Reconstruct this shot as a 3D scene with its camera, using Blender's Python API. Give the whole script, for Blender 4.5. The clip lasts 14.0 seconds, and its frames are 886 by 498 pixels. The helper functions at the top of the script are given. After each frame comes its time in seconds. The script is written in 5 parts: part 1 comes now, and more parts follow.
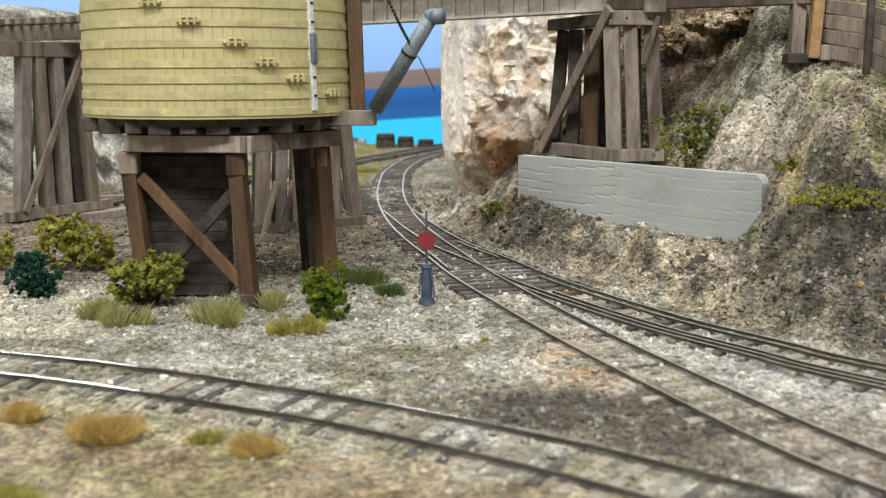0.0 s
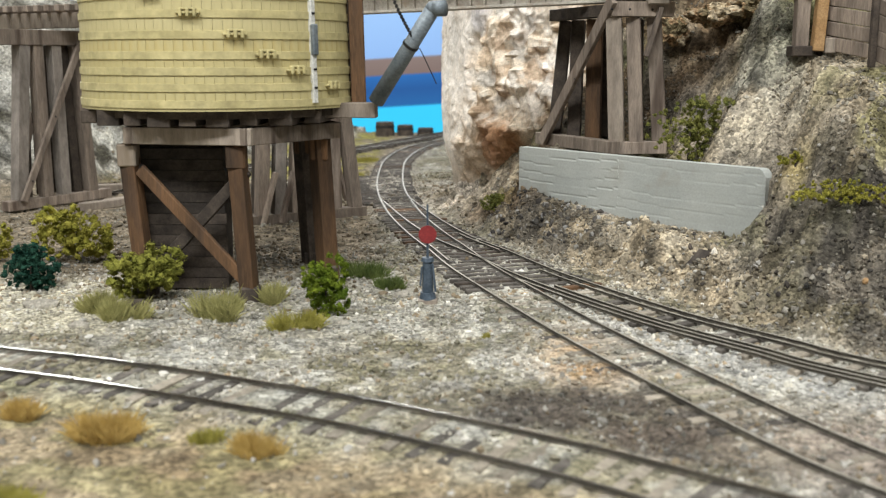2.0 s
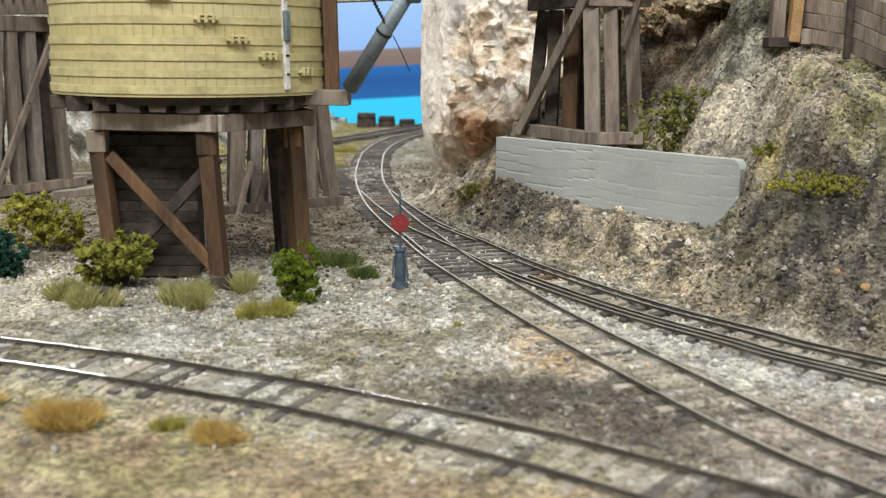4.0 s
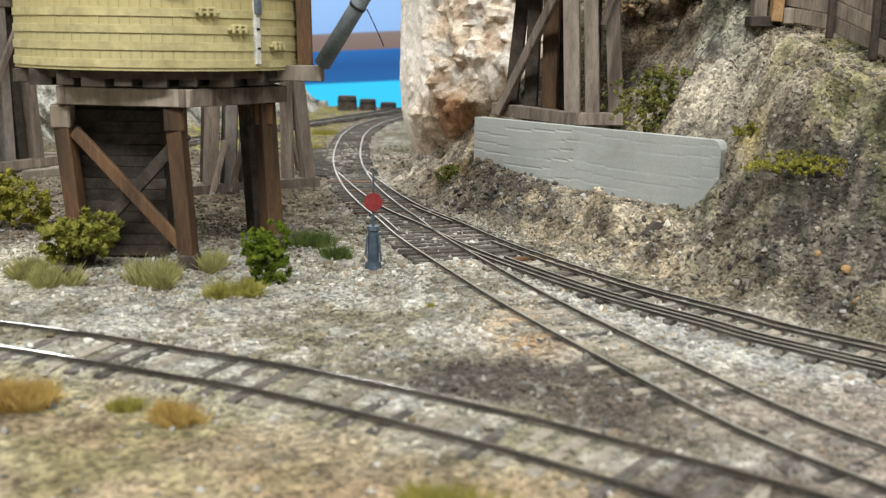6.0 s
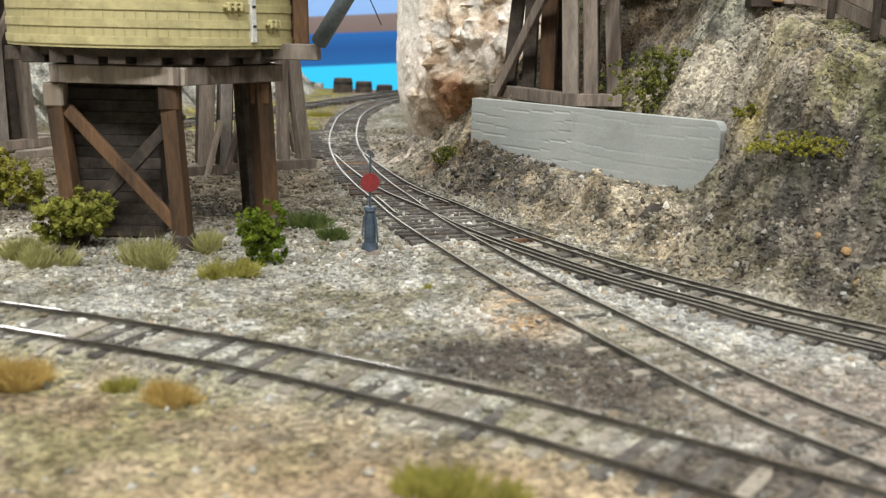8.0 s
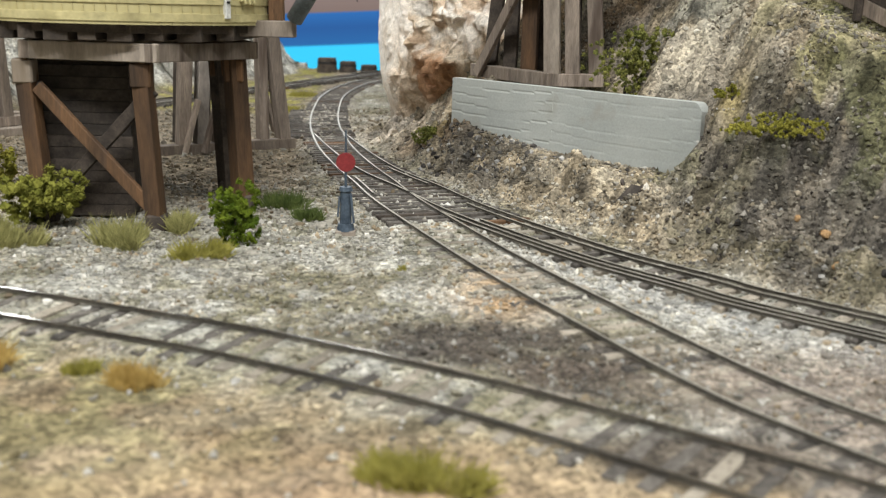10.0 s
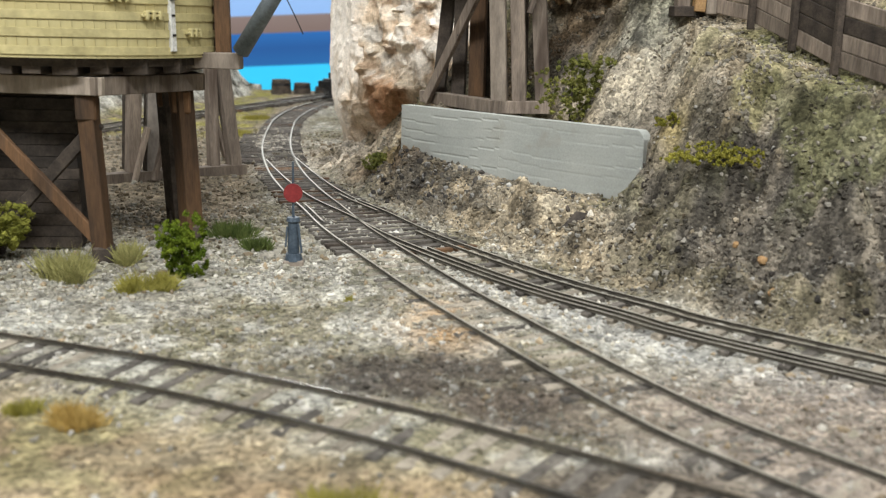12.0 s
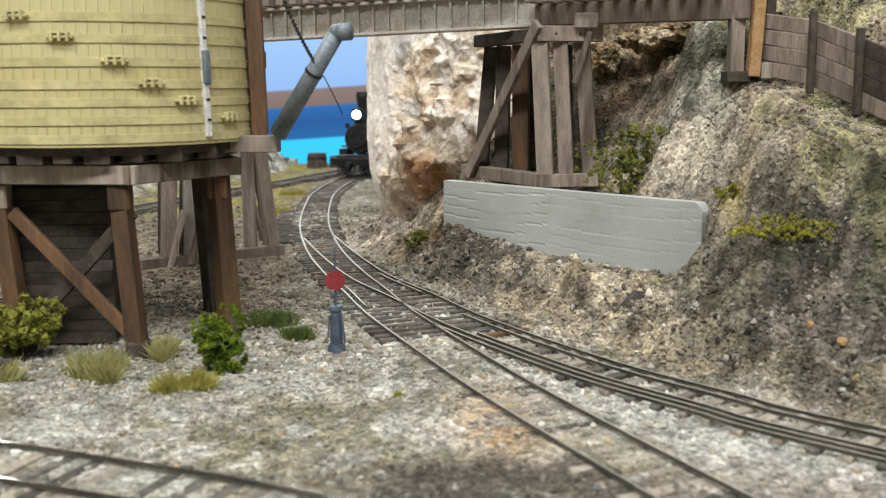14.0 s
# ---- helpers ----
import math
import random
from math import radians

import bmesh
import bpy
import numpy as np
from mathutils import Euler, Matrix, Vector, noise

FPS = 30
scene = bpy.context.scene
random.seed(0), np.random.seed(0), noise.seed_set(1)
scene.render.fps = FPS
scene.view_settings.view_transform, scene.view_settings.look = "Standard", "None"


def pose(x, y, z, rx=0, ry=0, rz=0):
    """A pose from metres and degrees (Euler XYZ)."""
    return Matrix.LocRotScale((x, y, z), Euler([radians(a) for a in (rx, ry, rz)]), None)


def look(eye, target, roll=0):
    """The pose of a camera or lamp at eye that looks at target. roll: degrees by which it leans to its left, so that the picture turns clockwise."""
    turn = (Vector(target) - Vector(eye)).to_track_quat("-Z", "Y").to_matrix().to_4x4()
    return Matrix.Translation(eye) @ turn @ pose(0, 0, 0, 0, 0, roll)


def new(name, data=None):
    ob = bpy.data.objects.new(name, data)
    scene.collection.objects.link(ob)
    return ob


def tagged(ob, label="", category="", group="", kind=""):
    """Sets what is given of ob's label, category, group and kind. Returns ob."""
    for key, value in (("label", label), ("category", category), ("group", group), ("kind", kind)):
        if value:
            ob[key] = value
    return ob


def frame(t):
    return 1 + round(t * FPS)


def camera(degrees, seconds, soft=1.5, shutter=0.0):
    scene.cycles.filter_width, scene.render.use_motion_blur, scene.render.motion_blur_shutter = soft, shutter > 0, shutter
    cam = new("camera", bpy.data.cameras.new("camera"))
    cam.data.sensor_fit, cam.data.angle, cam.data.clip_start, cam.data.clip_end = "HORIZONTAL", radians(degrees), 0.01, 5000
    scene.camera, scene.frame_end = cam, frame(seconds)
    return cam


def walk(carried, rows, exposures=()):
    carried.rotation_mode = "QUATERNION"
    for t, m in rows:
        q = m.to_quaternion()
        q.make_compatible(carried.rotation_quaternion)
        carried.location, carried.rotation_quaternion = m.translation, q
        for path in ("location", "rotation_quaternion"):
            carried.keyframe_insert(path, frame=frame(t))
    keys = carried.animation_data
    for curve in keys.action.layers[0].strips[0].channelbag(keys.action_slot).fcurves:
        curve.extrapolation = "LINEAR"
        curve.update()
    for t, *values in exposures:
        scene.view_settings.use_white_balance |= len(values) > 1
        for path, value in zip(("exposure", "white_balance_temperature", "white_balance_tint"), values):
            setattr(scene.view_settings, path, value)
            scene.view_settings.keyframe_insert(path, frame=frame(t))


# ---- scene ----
cam = camera(47.0, 14.0, 1.2)
cam.data.dof.use_dof = True
cam.data.dof.focus_distance, cam.data.dof.aperture_fstop = 0.40, 27.0
PATH = [
    (0.0, (0.00131, -0.00229, 0.07855), (-0.00214, 0.98287, -0.09308), -0.22),
    (0.5, (0.00193, -0.00325, 0.07866), (-0.00078, 0.98199, -0.09247), -0.17),
    (1.0, (0.00143, -0.00201, 0.07838), (-0.00044, 0.98264, -0.09613), -0.14),
    (1.5, (0.00059, -0.00070, 0.07942), (-0.00112, 0.98303, -0.10021), -0.06),
    (2.0, (0.00037, 0.00044, 0.08063), (-0.00150, 0.98322, -0.10412), -0.01),
    (2.5, (0.00159, -0.00186, 0.08051), (-0.00010, 0.98140, -0.10167), 0.03),
    (3.0, (0.00286, -0.00030, 0.07965), (0.00608, 0.98251, -0.10494), 0.18),
    (5.5, (0.00677, 0.00575, 0.07751), (0.02969, 0.98519, -0.12291), 0.76),
    (6.0, (0.00762, 0.00881, 0.07533), (0.03652, 0.98743, -0.12830), 0.94),
    (6.5, (0.00428, 0.01158, 0.07453), (0.04239, 0.98918, -0.13243), 1.27),
    (7.0, (0.00526, 0.01093, 0.07473), (0.03998, 0.98733, -0.13842), 1.29),
    (7.5, (0.00642, 0.01050, 0.07489), (0.04094, 0.98585, -0.14307), 1.21),
    (8.0, (0.00704, 0.01125, 0.07370), (0.04078, 0.98653, -0.14472), 1.17),
    (10.5, (0.01097, 0.01621, 0.07271), (0.06658, 0.98608, -0.16446), 1.79),
    (11.0, (0.01014, 0.01711, 0.07524), (0.07478, 0.98725, -0.15854), 1.92),
    (11.5, (0.01029, 0.01196, 0.07720), (0.07442, 0.98463, -0.14593), 1.50),
    (12.0, (0.01431, 0.01204, 0.07757), (0.09970, 0.98397, -0.14165), 1.48),
    (12.5, (0.01310, 0.01800, 0.07856), (0.09022, 0.99204, -0.13431), 1.23),
    (13.0, (0.01092, 0.02567, 0.07962), (0.08206, 1.00782, -0.09455), 0.77),
    (13.5, (0.01001, 0.02784, 0.08009), (0.07423, 1.01296, -0.07933), 0.52),
    (14.0, (0.01145, 0.03114, 0.08009), (0.06221, 1.01741, -0.07708), -0.36),
]
walk(cam, [(t, look(eye, target, roll)) for t, eye, target, roll in PATH])

# ---- light ----
world = bpy.data.worlds.new("world")
scene.world = world
world.use_nodes = True
world.node_tree.nodes["Background"].inputs[0].default_value = (0.9, 0.95, 1.0, 1)
world.node_tree.nodes["Background"].inputs[1].default_value = 0.02


def unseen_ceiling_lamp(x, y, z, sx, sy, watts, col):
    data = bpy.data.lights.new("unseen_ceiling_light", "AREA")
    data.shape, data.size, data.size_y, data.energy, data.color = "RECTANGLE", sx, sy, watts, col
    ob = new("unseen_ceiling_light", data)
    ob.location = (x, y, z)
    return ob


unseen_ceiling_lamp(-0.6, -0.68, 1.42, 1.3, 0.3, 46, (0.985, 1.0, 0.985))
unseen_ceiling_lamp(0.65, -0.75, 1.42, 1.3, 0.3, 30, (0.985, 1.0, 0.985))
unseen_ceiling_lamp(-0.6, 0.95, 1.42, 1.3, 0.3, 14, (0.985, 1.0, 0.985))
unseen_ceiling_lamp(0.6, 0.95, 1.42, 1.3, 0.3, 9, (0.985, 1.0, 0.985))
# unseen lamp added far behind the backdrop to make the front rails glint
unseen_ceiling_lamp(-1.1, 4.0, 1.42, 2.6, 0.5, 140, (0.985, 1.0, 0.985))

# ---- small tools: lengths in millimetres ----
MM = 0.001
rng = np.random.RandomState(7)


def lattice(ix, iy, iz, seed):
    n = (ix * 374761393 + iy * 668265263 + iz * 2147483647 + seed * 1274126177) & 0xFFFFFFFF
    n = ((n ^ (n >> 13)) * 1274126177) & 0xFFFFFFFF
    return ((n ^ (n >> 16)) & 0xFFFF) / 65535.0


def vnoise(x, y, z=0.0, seed=0):
    """Smooth value noise, 0 to 1, on arrays."""
    x, y, z = np.broadcast_arrays(np.asarray(x, float), np.asarray(y, float), np.asarray(z, float))
    fx, fy, fz = np.floor(x), np.floor(y), np.floor(z)
    ix, iy, iz = fx.astype(np.int64), fy.astype(np.int64), fz.astype(np.int64)
    u, v, w = x - fx, y - fy, z - fz
    u, v, w = u * u * (3 - 2 * u), v * v * (3 - 2 * v), w * w * (3 - 2 * w)
    out = 0
    for a in (0, 1):
        for b in (0, 1):
            for c in (0, 1):
                k = (u if a else 1 - u) * (v if b else 1 - v) * (w if c else 1 - w)
                out = out + k * lattice(ix + a, iy + b, iz + c, seed)
    return out


def fbm(x, y, z=0.0, octaves=4, seed=0, gain=0.5):
    total, amp, norm = 0, 1.0, 0.0
    for i in range(octaves):
        total = total + amp * vnoise(x * 2 ** i, y * 2 ** i, z * 2 ** i, seed + i)
        norm += amp
        amp *= gain
    return total / norm


def step(a, b, x):
    t = np.clip((x - a) / (b - a), 0, 1)
    return t * t * (3 - 2 * t)


def part(name, bm, material, parent=None, label="", smooth=False):
    """Links a bmesh in millimetres as one mesh object under a thing."""
    me = bpy.data.meshes.new(name)
    bmesh.ops.scale(bm, vec=(MM, MM, MM), verts=bm.verts)
    bm.to_mesh(me)
    bm.free()
    if smooth:
        me.polygons.foreach_set("use_smooth", [True] * len(me.polygons))
    me.materials.append(material)
    ob = new(name, me)
    ob.parent = parent
    if label:
        tagged(ob, label)
    return ob


def thing(name, x, y, z, label, category, group="", kind="", rz=0):
    ob = new(name)
    ob.empty_display_size = 0.005
    ob.matrix_basis = pose(x * MM, y * MM, z * MM, 0, 0, rz)
    return tagged(ob, label, category, group, kind)


def mesh_object(name, verts, faces, material, parent=None, colours=None, smooth=False):
    me = bpy.data.meshes.new(name)
    verts = np.asarray(verts, np.float32) * MM
    faces = np.asarray(faces, np.int32)
    me.vertices.add(len(verts))
    me.vertices.foreach_set("co", verts.ravel())
    k = faces.shape[1]
    me.loops.add(len(faces) * k)
    me.loops.foreach_set("vertex_index", faces.ravel())
    me.polygons.add(len(faces))
    me.polygons.foreach_set("loop_start", np.arange(0, len(faces) * k, k, dtype=np.int32))
    me.polygons.foreach_set("use_smooth", np.full(len(faces), smooth))
    me.update(calc_edges=True)
    if colours is not None:
        at = me.attributes.new("soil", "FLOAT_COLOR", "POINT")
        at.data.foreach_set("color", np.c_[colours, np.ones(len(colours))].astype(np.float32).ravel())
    me.materials.append(material)
    ob = new(name, me)
    ob.parent = parent
    return ob


def box(bm, cx, cy, cz, sx, sy, sz, bevel=0.0, turn=None):
    m = Matrix.Translation((cx, cy, cz))
    if turn is not None:
        m = m @ turn
    got = bmesh.ops.create_cube(bm, size=1, matrix=m @ Matrix.Diagonal((sx, sy, sz, 1)))
    if bevel:
        edges = list({e for v in got["verts"] for e in v.link_edges})
        bmesh.ops.bevel(bm, geom=edges, offset=bevel, segments=1, affect="EDGES")
    return bm


def beam(bm, p, q, w, h, bevel=0.25, spin=0.0):
    """A squared timber from p to q: w across, h upwards."""
    p, q = Vector(p), Vector(q)
    d = (q - p).normalized()
    side = d.cross(Vector((0, 0, 1)))
    if side.length < 0.3:
        side = Vector((math.cos(spin), math.sin(spin), 0))
        side = (side - d * side.dot(d))
    side.normalize()
    up = side.cross(d)
    m = Matrix((side, d, up)).transposed().to_4x4()
    mid = (p + q) / 2
    return box(bm, mid.x, mid.y, mid.z, w, (q - p).length, h, bevel, m)


def rod(bm, p, q, r1, r2=None, seg=12):
    p, q = Vector(p), Vector(q)
    m = Matrix.Translation((p + q) / 2) @ (q - p).to_track_quat("Z", "Y").to_matrix().to_4x4()
    bmesh.ops.create_cone(bm, cap_ends=True, segments=seg, radius1=r1, radius2=r1 if r2 is None else r2, depth=(q - p).length, matrix=m)
    return bm


def curve_points(ctrl, every):
    """An even walk along a smooth curve through the control points."""
    c = [Vector((a, b, 0)) for a, b in ctrl]
    c = [2 * c[0] - c[1]] + c + [2 * c[-1] - c[-2]]
    fine = []
    for i in range(1, len(c) - 2):
        for k in range(24):
            t = k / 24
            p0, p1, p2, p3 = c[i - 1:i + 3]
            fine.append(0.5 * (2 * p1 + (p2 - p0) * t + (2 * p0 - 5 * p1 + 4 * p2 - p3) * t * t + (3 * p1 - p0 - 3 * p2 + p3) * t ** 3))
    fine.append(c[-2])
    xy = np.array([(p.x, p.y) for p in fine])
    run = np.r_[0, np.cumsum(np.hypot(*np.diff(xy, axis=0).T))]
    s = np.arange(0, run[-1], every)
    return np.c_[np.interp(s, run, xy[:, 0]), np.interp(s, run, xy[:, 1])]


def offset(line, d):
    """The line moved d to its right hand, looking along it."""
    t = np.gradient(line, axis=0)
    t /= np.hypot(t[:, 0], t[:, 1])[:, None]
    return line + d * np.c_[t[:, 1], -t[:, 0]]


def away(line, x, y):
    """Signed distance of the points from a line, positive to its right hand, looking along it."""
    best, sign = np.full(np.shape(x), 1e9), np.zeros(np.shape(x))
    for (ax, ay), (bx, by) in zip(line[:-1], line[1:]):
        dx, dy = bx - ax, by - ay
        t = np.clip(((x - ax) * dx + (y - ay) * dy) / (dx * dx + dy * dy), 0, 1)
        ex, ey = x - ax - t * dx, y - ay - t * dy
        d = np.hypot(ex, ey)
        s = np.sign(dy * ex - dx * ey)
        near = d < best
        best, sign = np.where(near, d, best), np.where(near, s, sign)
    return best * np.where(sign == 0, 1, sign)


# ---- materials ----
def material(name, a, b, grain, rough=0.8, metal=0.0, bump=0.3, fine=None, stain=None, random_tone=0.0, attribute=False, streak=None, spec=0.3, mottle=0.75):
    """Two tones mixed by noise of the given grain (millimetres), a finer grain over it, optional stains and streaks."""
    m = bpy.data.materials.new(name)
    m.use_nodes = True
    nt = m.node_tree
    n, l = nt.nodes, nt.links
    bsdf = n["Principled BSDF"]
    bsdf.inputs["Roughness"].default_value = rough
    bsdf.inputs["Metallic"].default_value = metal
    bsdf.inputs["Specular IOR Level"].default_value = spec
    co = n.new("ShaderNodeTexCoord")
    vec = co.outputs["Object"]
    if random_tone:
        info = n.new("ShaderNodeObjectInfo")
        add = n.new("ShaderNodeVectorMath")
        add.operation = "MULTIPLY_ADD"
        add.inputs[1].default_value = (1, 1, 1)
        l.new(vec, add.inputs[0])
        l.new(info.outputs["Random"], add.inputs[2])
        vec = add.outputs[0]
    if streak:
        mp = n.new("ShaderNodeMapping")
        mp.inputs["Scale"].default_value = streak
        l.new(vec, mp.inputs["Vector"])
        vec = mp.outputs[0]

    def noise_tex(size, detail=5.0, rough_=0.6):
        t = n.new("ShaderNodeTexNoise")
        t.inputs["Scale"].default_value = 1000.0 / size
        t.inputs["Detail"].default_value = detail
        t.inputs["Roughness"].default_value = rough_
        l.new(vec, t.inputs["Vector"])
        return t.outputs["Fac"]

    def ramp(fac, lo, hi):
        r = n.new("ShaderNodeMapRange")
        r.inputs["From Min"].default_value, r.inputs["From Max"].default_value = lo, hi
        l.new(fac, r.inputs["Value"])
        return r.outputs[0]

    def mix(fac, c1, c2, mode="MIX"):
        x = n.new("ShaderNodeMix")
        x.data_type, x.blend_type = "RGBA", mode
        for sock, val in ((x.inputs["Factor"], fac), (x.inputs["A"], c1), (x.inputs["B"], c2)):
            if isinstance(val, (int, float)):
                sock.default_value = val
            elif isinstance(val, tuple):
                sock.default_value = (*val, 1)
            else:
                l.new(val, sock)
        return x.outputs["Result"]

    g1 = noise_tex(grain)
    col = mix(ramp(g1, 0.33, 0.67), a, b)
    if attribute:
        at = n.new("ShaderNodeAttribute")
        at.attribute_name = "soil"
        col = mix(1.0, at.outputs["Color"], col, "MULTIPLY")
    g2 = noise_tex(fine or grain / 6, 4.0, 0.7)
    col = mix(mottle, col, mix(ramp(g2, 0.3, 0.7), (0.55, 0.55, 0.55), (1.25, 1.25, 1.25)), "MULTIPLY")
    if stain:
        tone, size, amount = stain
        col = mix(ramp(noise_tex(size, 3.0), 0.62 - amount, 0.72), col, tone)
    if random_tone:
        hs = n.new("ShaderNodeHueSaturation")
        r = n.new("ShaderNodeMapRange")
        r.inputs["To Min"].default_value, r.inputs["To Max"].default_value = 1 - random_tone, 1 + random_tone
        l.new(info.outputs["Random"], r.inputs["Value"])
        l.new(r.outputs[0], hs.inputs["Value"])
        l.new(col, hs.inputs["Color"])
        col = hs.outputs["Color"]
    l.new(col, bsdf.inputs["Base Color"])
    if bump:
        bp = n.new("ShaderNodeBump")
        bp.inputs["Strength"].default_value = bump
        bp.inputs["Distance"].default_value = (fine or grain / 6) * MM * 0.6
        l.new(g2, bp.inputs["Height"])
        l.new(bp.outputs[0], bsdf.inputs["Normal"])
    return m


def add_grain(m, size, low, high):
    """Grit: cells of random tone with a relief of their own."""
    n, l = m.node_tree.nodes, m.node_tree.links
    bsdf = n["Principled BSDF"]
    co = n.new("ShaderNodeTexCoord")
    tone = bsdf.inputs["Base Color"].links[0].from_socket
    relief = bsdf.inputs["Normal"].links[0].from_node
    for k, s in enumerate((size, size * 2.3)):
        v = n.new("ShaderNodeTexVoronoi")
        v.inputs["Scale"].default_value = 1000.0 / s
        l.new(co.outputs["Object"], v.inputs["Vector"])
        sep = n.new("ShaderNodeSeparateColor")
        l.new(v.outputs["Color"], sep.inputs[0])
        r = n.new("ShaderNodeMapRange")
        r.inputs["To Min"].default_value, r.inputs["To Max"].default_value = (low, high) if k == 0 else (0.8, 1.2)
        l.new(sep.outputs[0], r.inputs["Value"])
        x = n.new("ShaderNodeMix")
        x.data_type, x.blend_type = "RGBA", "MULTIPLY"
        x.inputs["Factor"].default_value = 1
        l.new(tone, x.inputs["A"])
        l.new(r.outputs[0], x.inputs["B"])
        tone = x.outputs["Result"]
        if k == 0:
            b = n.new("ShaderNodeBump")
            b.invert = True
            b.inputs["Strength"].default_value, b.inputs["Distance"].default_value = 0.5, size * 0.4 * MM
            l.new(v.outputs["Distance"], b.inputs["Height"])
            l.new(relief.outputs[0], b.inputs["Normal"])
            l.new(b.outputs[0], bsdf.inputs["Normal"])
    l.new(tone, bsdf.inputs["Base Color"])


M_SOIL = material("scenic_soil", (0.8, 0.8, 0.8), (1.15, 1.12, 1.05), 9, 0.95, bump=0.9, fine=1.1, attribute=True, spec=0.15)
add_grain(M_SOIL, 1.0, 0.5, 1.5)
M_STONE = material("ballast_stone", (0.8, 0.8, 0.8), (1.15, 1.12, 1.05), 2.5, 0.9, bump=0.5, fine=0.5, attribute=True, spec=0.2)
M_CLIFF = material("plaster_rock", (0.98, 0.97, 0.96), (1.16, 1.15, 1.13), 14, 0.92, bump=0.6, fine=1.5, attribute=True, spec=0.15)
M_RAIL = material("weathered_rail", (0.055, 0.049, 0.041), (0.14, 0.125, 0.10), 14, 0.5, 0.3, 0.15, 1.0, spec=0.4)
M_RAILDULL = material("dull_rail_head", (0.28, 0.26, 0.215), (0.46, 0.43, 0.365), 30, 0.48, 0.6, 0.05, 2.0)
M_RAILTOP = material("polished_rail_head", (0.5, 0.48, 0.45), (0.68, 0.66, 0.63), 30, 0.23, 1.0, 0.02, 2.0)
M_TIE = material("grey_tie_wood", (0.048, 0.042, 0.036), (0.145, 0.128, 0.11), 3, 0.9, bump=0.6, fine=0.6, random_tone=0.35)
M_TIE_PALE = material("bleached_tie_wood", (0.18, 0.155, 0.12), (0.32, 0.28, 0.225), 3, 0.9, bump=0.6, fine=0.6, random_tone=0.3)
M_TIMBER = material("grey_brown_timber", (0.145, 0.115, 0.093), (0.31, 0.25, 0.20), 5, 0.85, bump=0.5, fine=0.7, random_tone=0.25, streak=(1, 1, 0.15), stain=((0.09, 0.065, 0.05), 9, 0.05))
M_TIMBER_RED = material("red_brown_timber", (0.05, 0.031, 0.019), (0.165, 0.088, 0.042), 9, 0.75, bump=0.5, fine=0.7, random_tone=0.2, streak=(1, 1, 0.15), stain=((0.06, 0.04, 0.03), 10, 0.08))
M_TIMBER_DARK = material("dark_timber", (0.034, 0.027, 0.022), (0.09, 0.07, 0.055), 5, 0.85, bump=0.5, fine=0.7, random_tone=0.2)
M_TIMBER_PALE = material("pale_weathered_timber", (0.22, 0.18, 0.145), (0.35, 0.295, 0.24), 7, 0.85, bump=0.4, fine=1.1, random_tone=0.15, streak=(0.6, 0.6, 0.15), stain=((0.18, 0.14, 0.1), 8, 0.04))
M_TIMBER_GREY = material("silver_grey_timber", (0.16, 0.14, 0.12), (0.28, 0.245, 0.215), 7, 0.85, bump=0.4, fine=1.2, random_tone=0.2, streak=(0.5, 0.5, 0.2))
# near-black: painted shade on the frost box, plain slate on the slab
M_SHADE_SLATE = material("shaded_boards_and_slate", (0.022, 0.018, 0.015), (0.065, 0.052, 0.042), 6, 0.9, bump=0.4, fine=1.0, random_tone=0.3)
M_ORANGE = material("orange_new_timber", (0.30, 0.17, 0.07), (0.43, 0.27, 0.13), 6, 0.8, bump=0.4, fine=0.7)
M_YELLOW = material("faded_yellow_paint", (0.455, 0.395, 0.19), (0.53, 0.465, 0.25), 16, 0.62, bump=0.1, fine=9, mottle=0.4, stain=((0.42, 0.33, 0.13), 14, 0.03), streak=(1, 1, 0.3))
M_YELLOW_TRIM = material("yellow_painted_iron", (0.45, 0.39, 0.19), (0.525, 0.46, 0.24), 12, 0.55, bump=0.1, fine=7)
M_CONCRETE = material("grey_concrete", (0.34, 0.355, 0.335), (0.43, 0.44, 0.41), 34, 0.85, bump=0.08, fine=0.9, mottle=0.25, stain=((0.31, 0.295, 0.25), 22, 0.05))
M_SPOUT = material("blue_grey_metal", (0.13, 0.155, 0.175), (0.22, 0.25, 0.27), 6, 0.5, 0.3, 0.2, 1.0)
M_GAUGE = material("grey_white_gauge_paint", (0.55, 0.55, 0.52), (0.72, 0.71, 0.67), 4, 0.6, bump=0.2)
M_STAND = material("slate_blue_iron", (0.05, 0.07, 0.095), (0.10, 0.13, 0.165), 4, 0.5, 0.2, 0.2, 0.8)
M_TARGET = material("dull_red_paint", (0.17, 0.018, 0.02), (0.26, 0.034, 0.034), 4, 0.6, bump=0.15)
M_BOULDER = material("tan_grey_boulder", (0.22, 0.2, 0.165), (0.40, 0.37, 0.31), 3, 0.9, bump=0.6, fine=0.7)
M_GIRDER = material("cream_weathered_girder", (0.40, 0.36, 0.31), (0.56, 0.52, 0.455), 10, 0.7, bump=0.2, fine=1.2, stain=((0.36, 0.29, 0.22), 9, 0.06))
M_BLACK = material("soot_black_iron", (0.012, 0.012, 0.014), (0.035, 0.034, 0.034), 6, 0.45, 0.3, 0.2, 1.0)
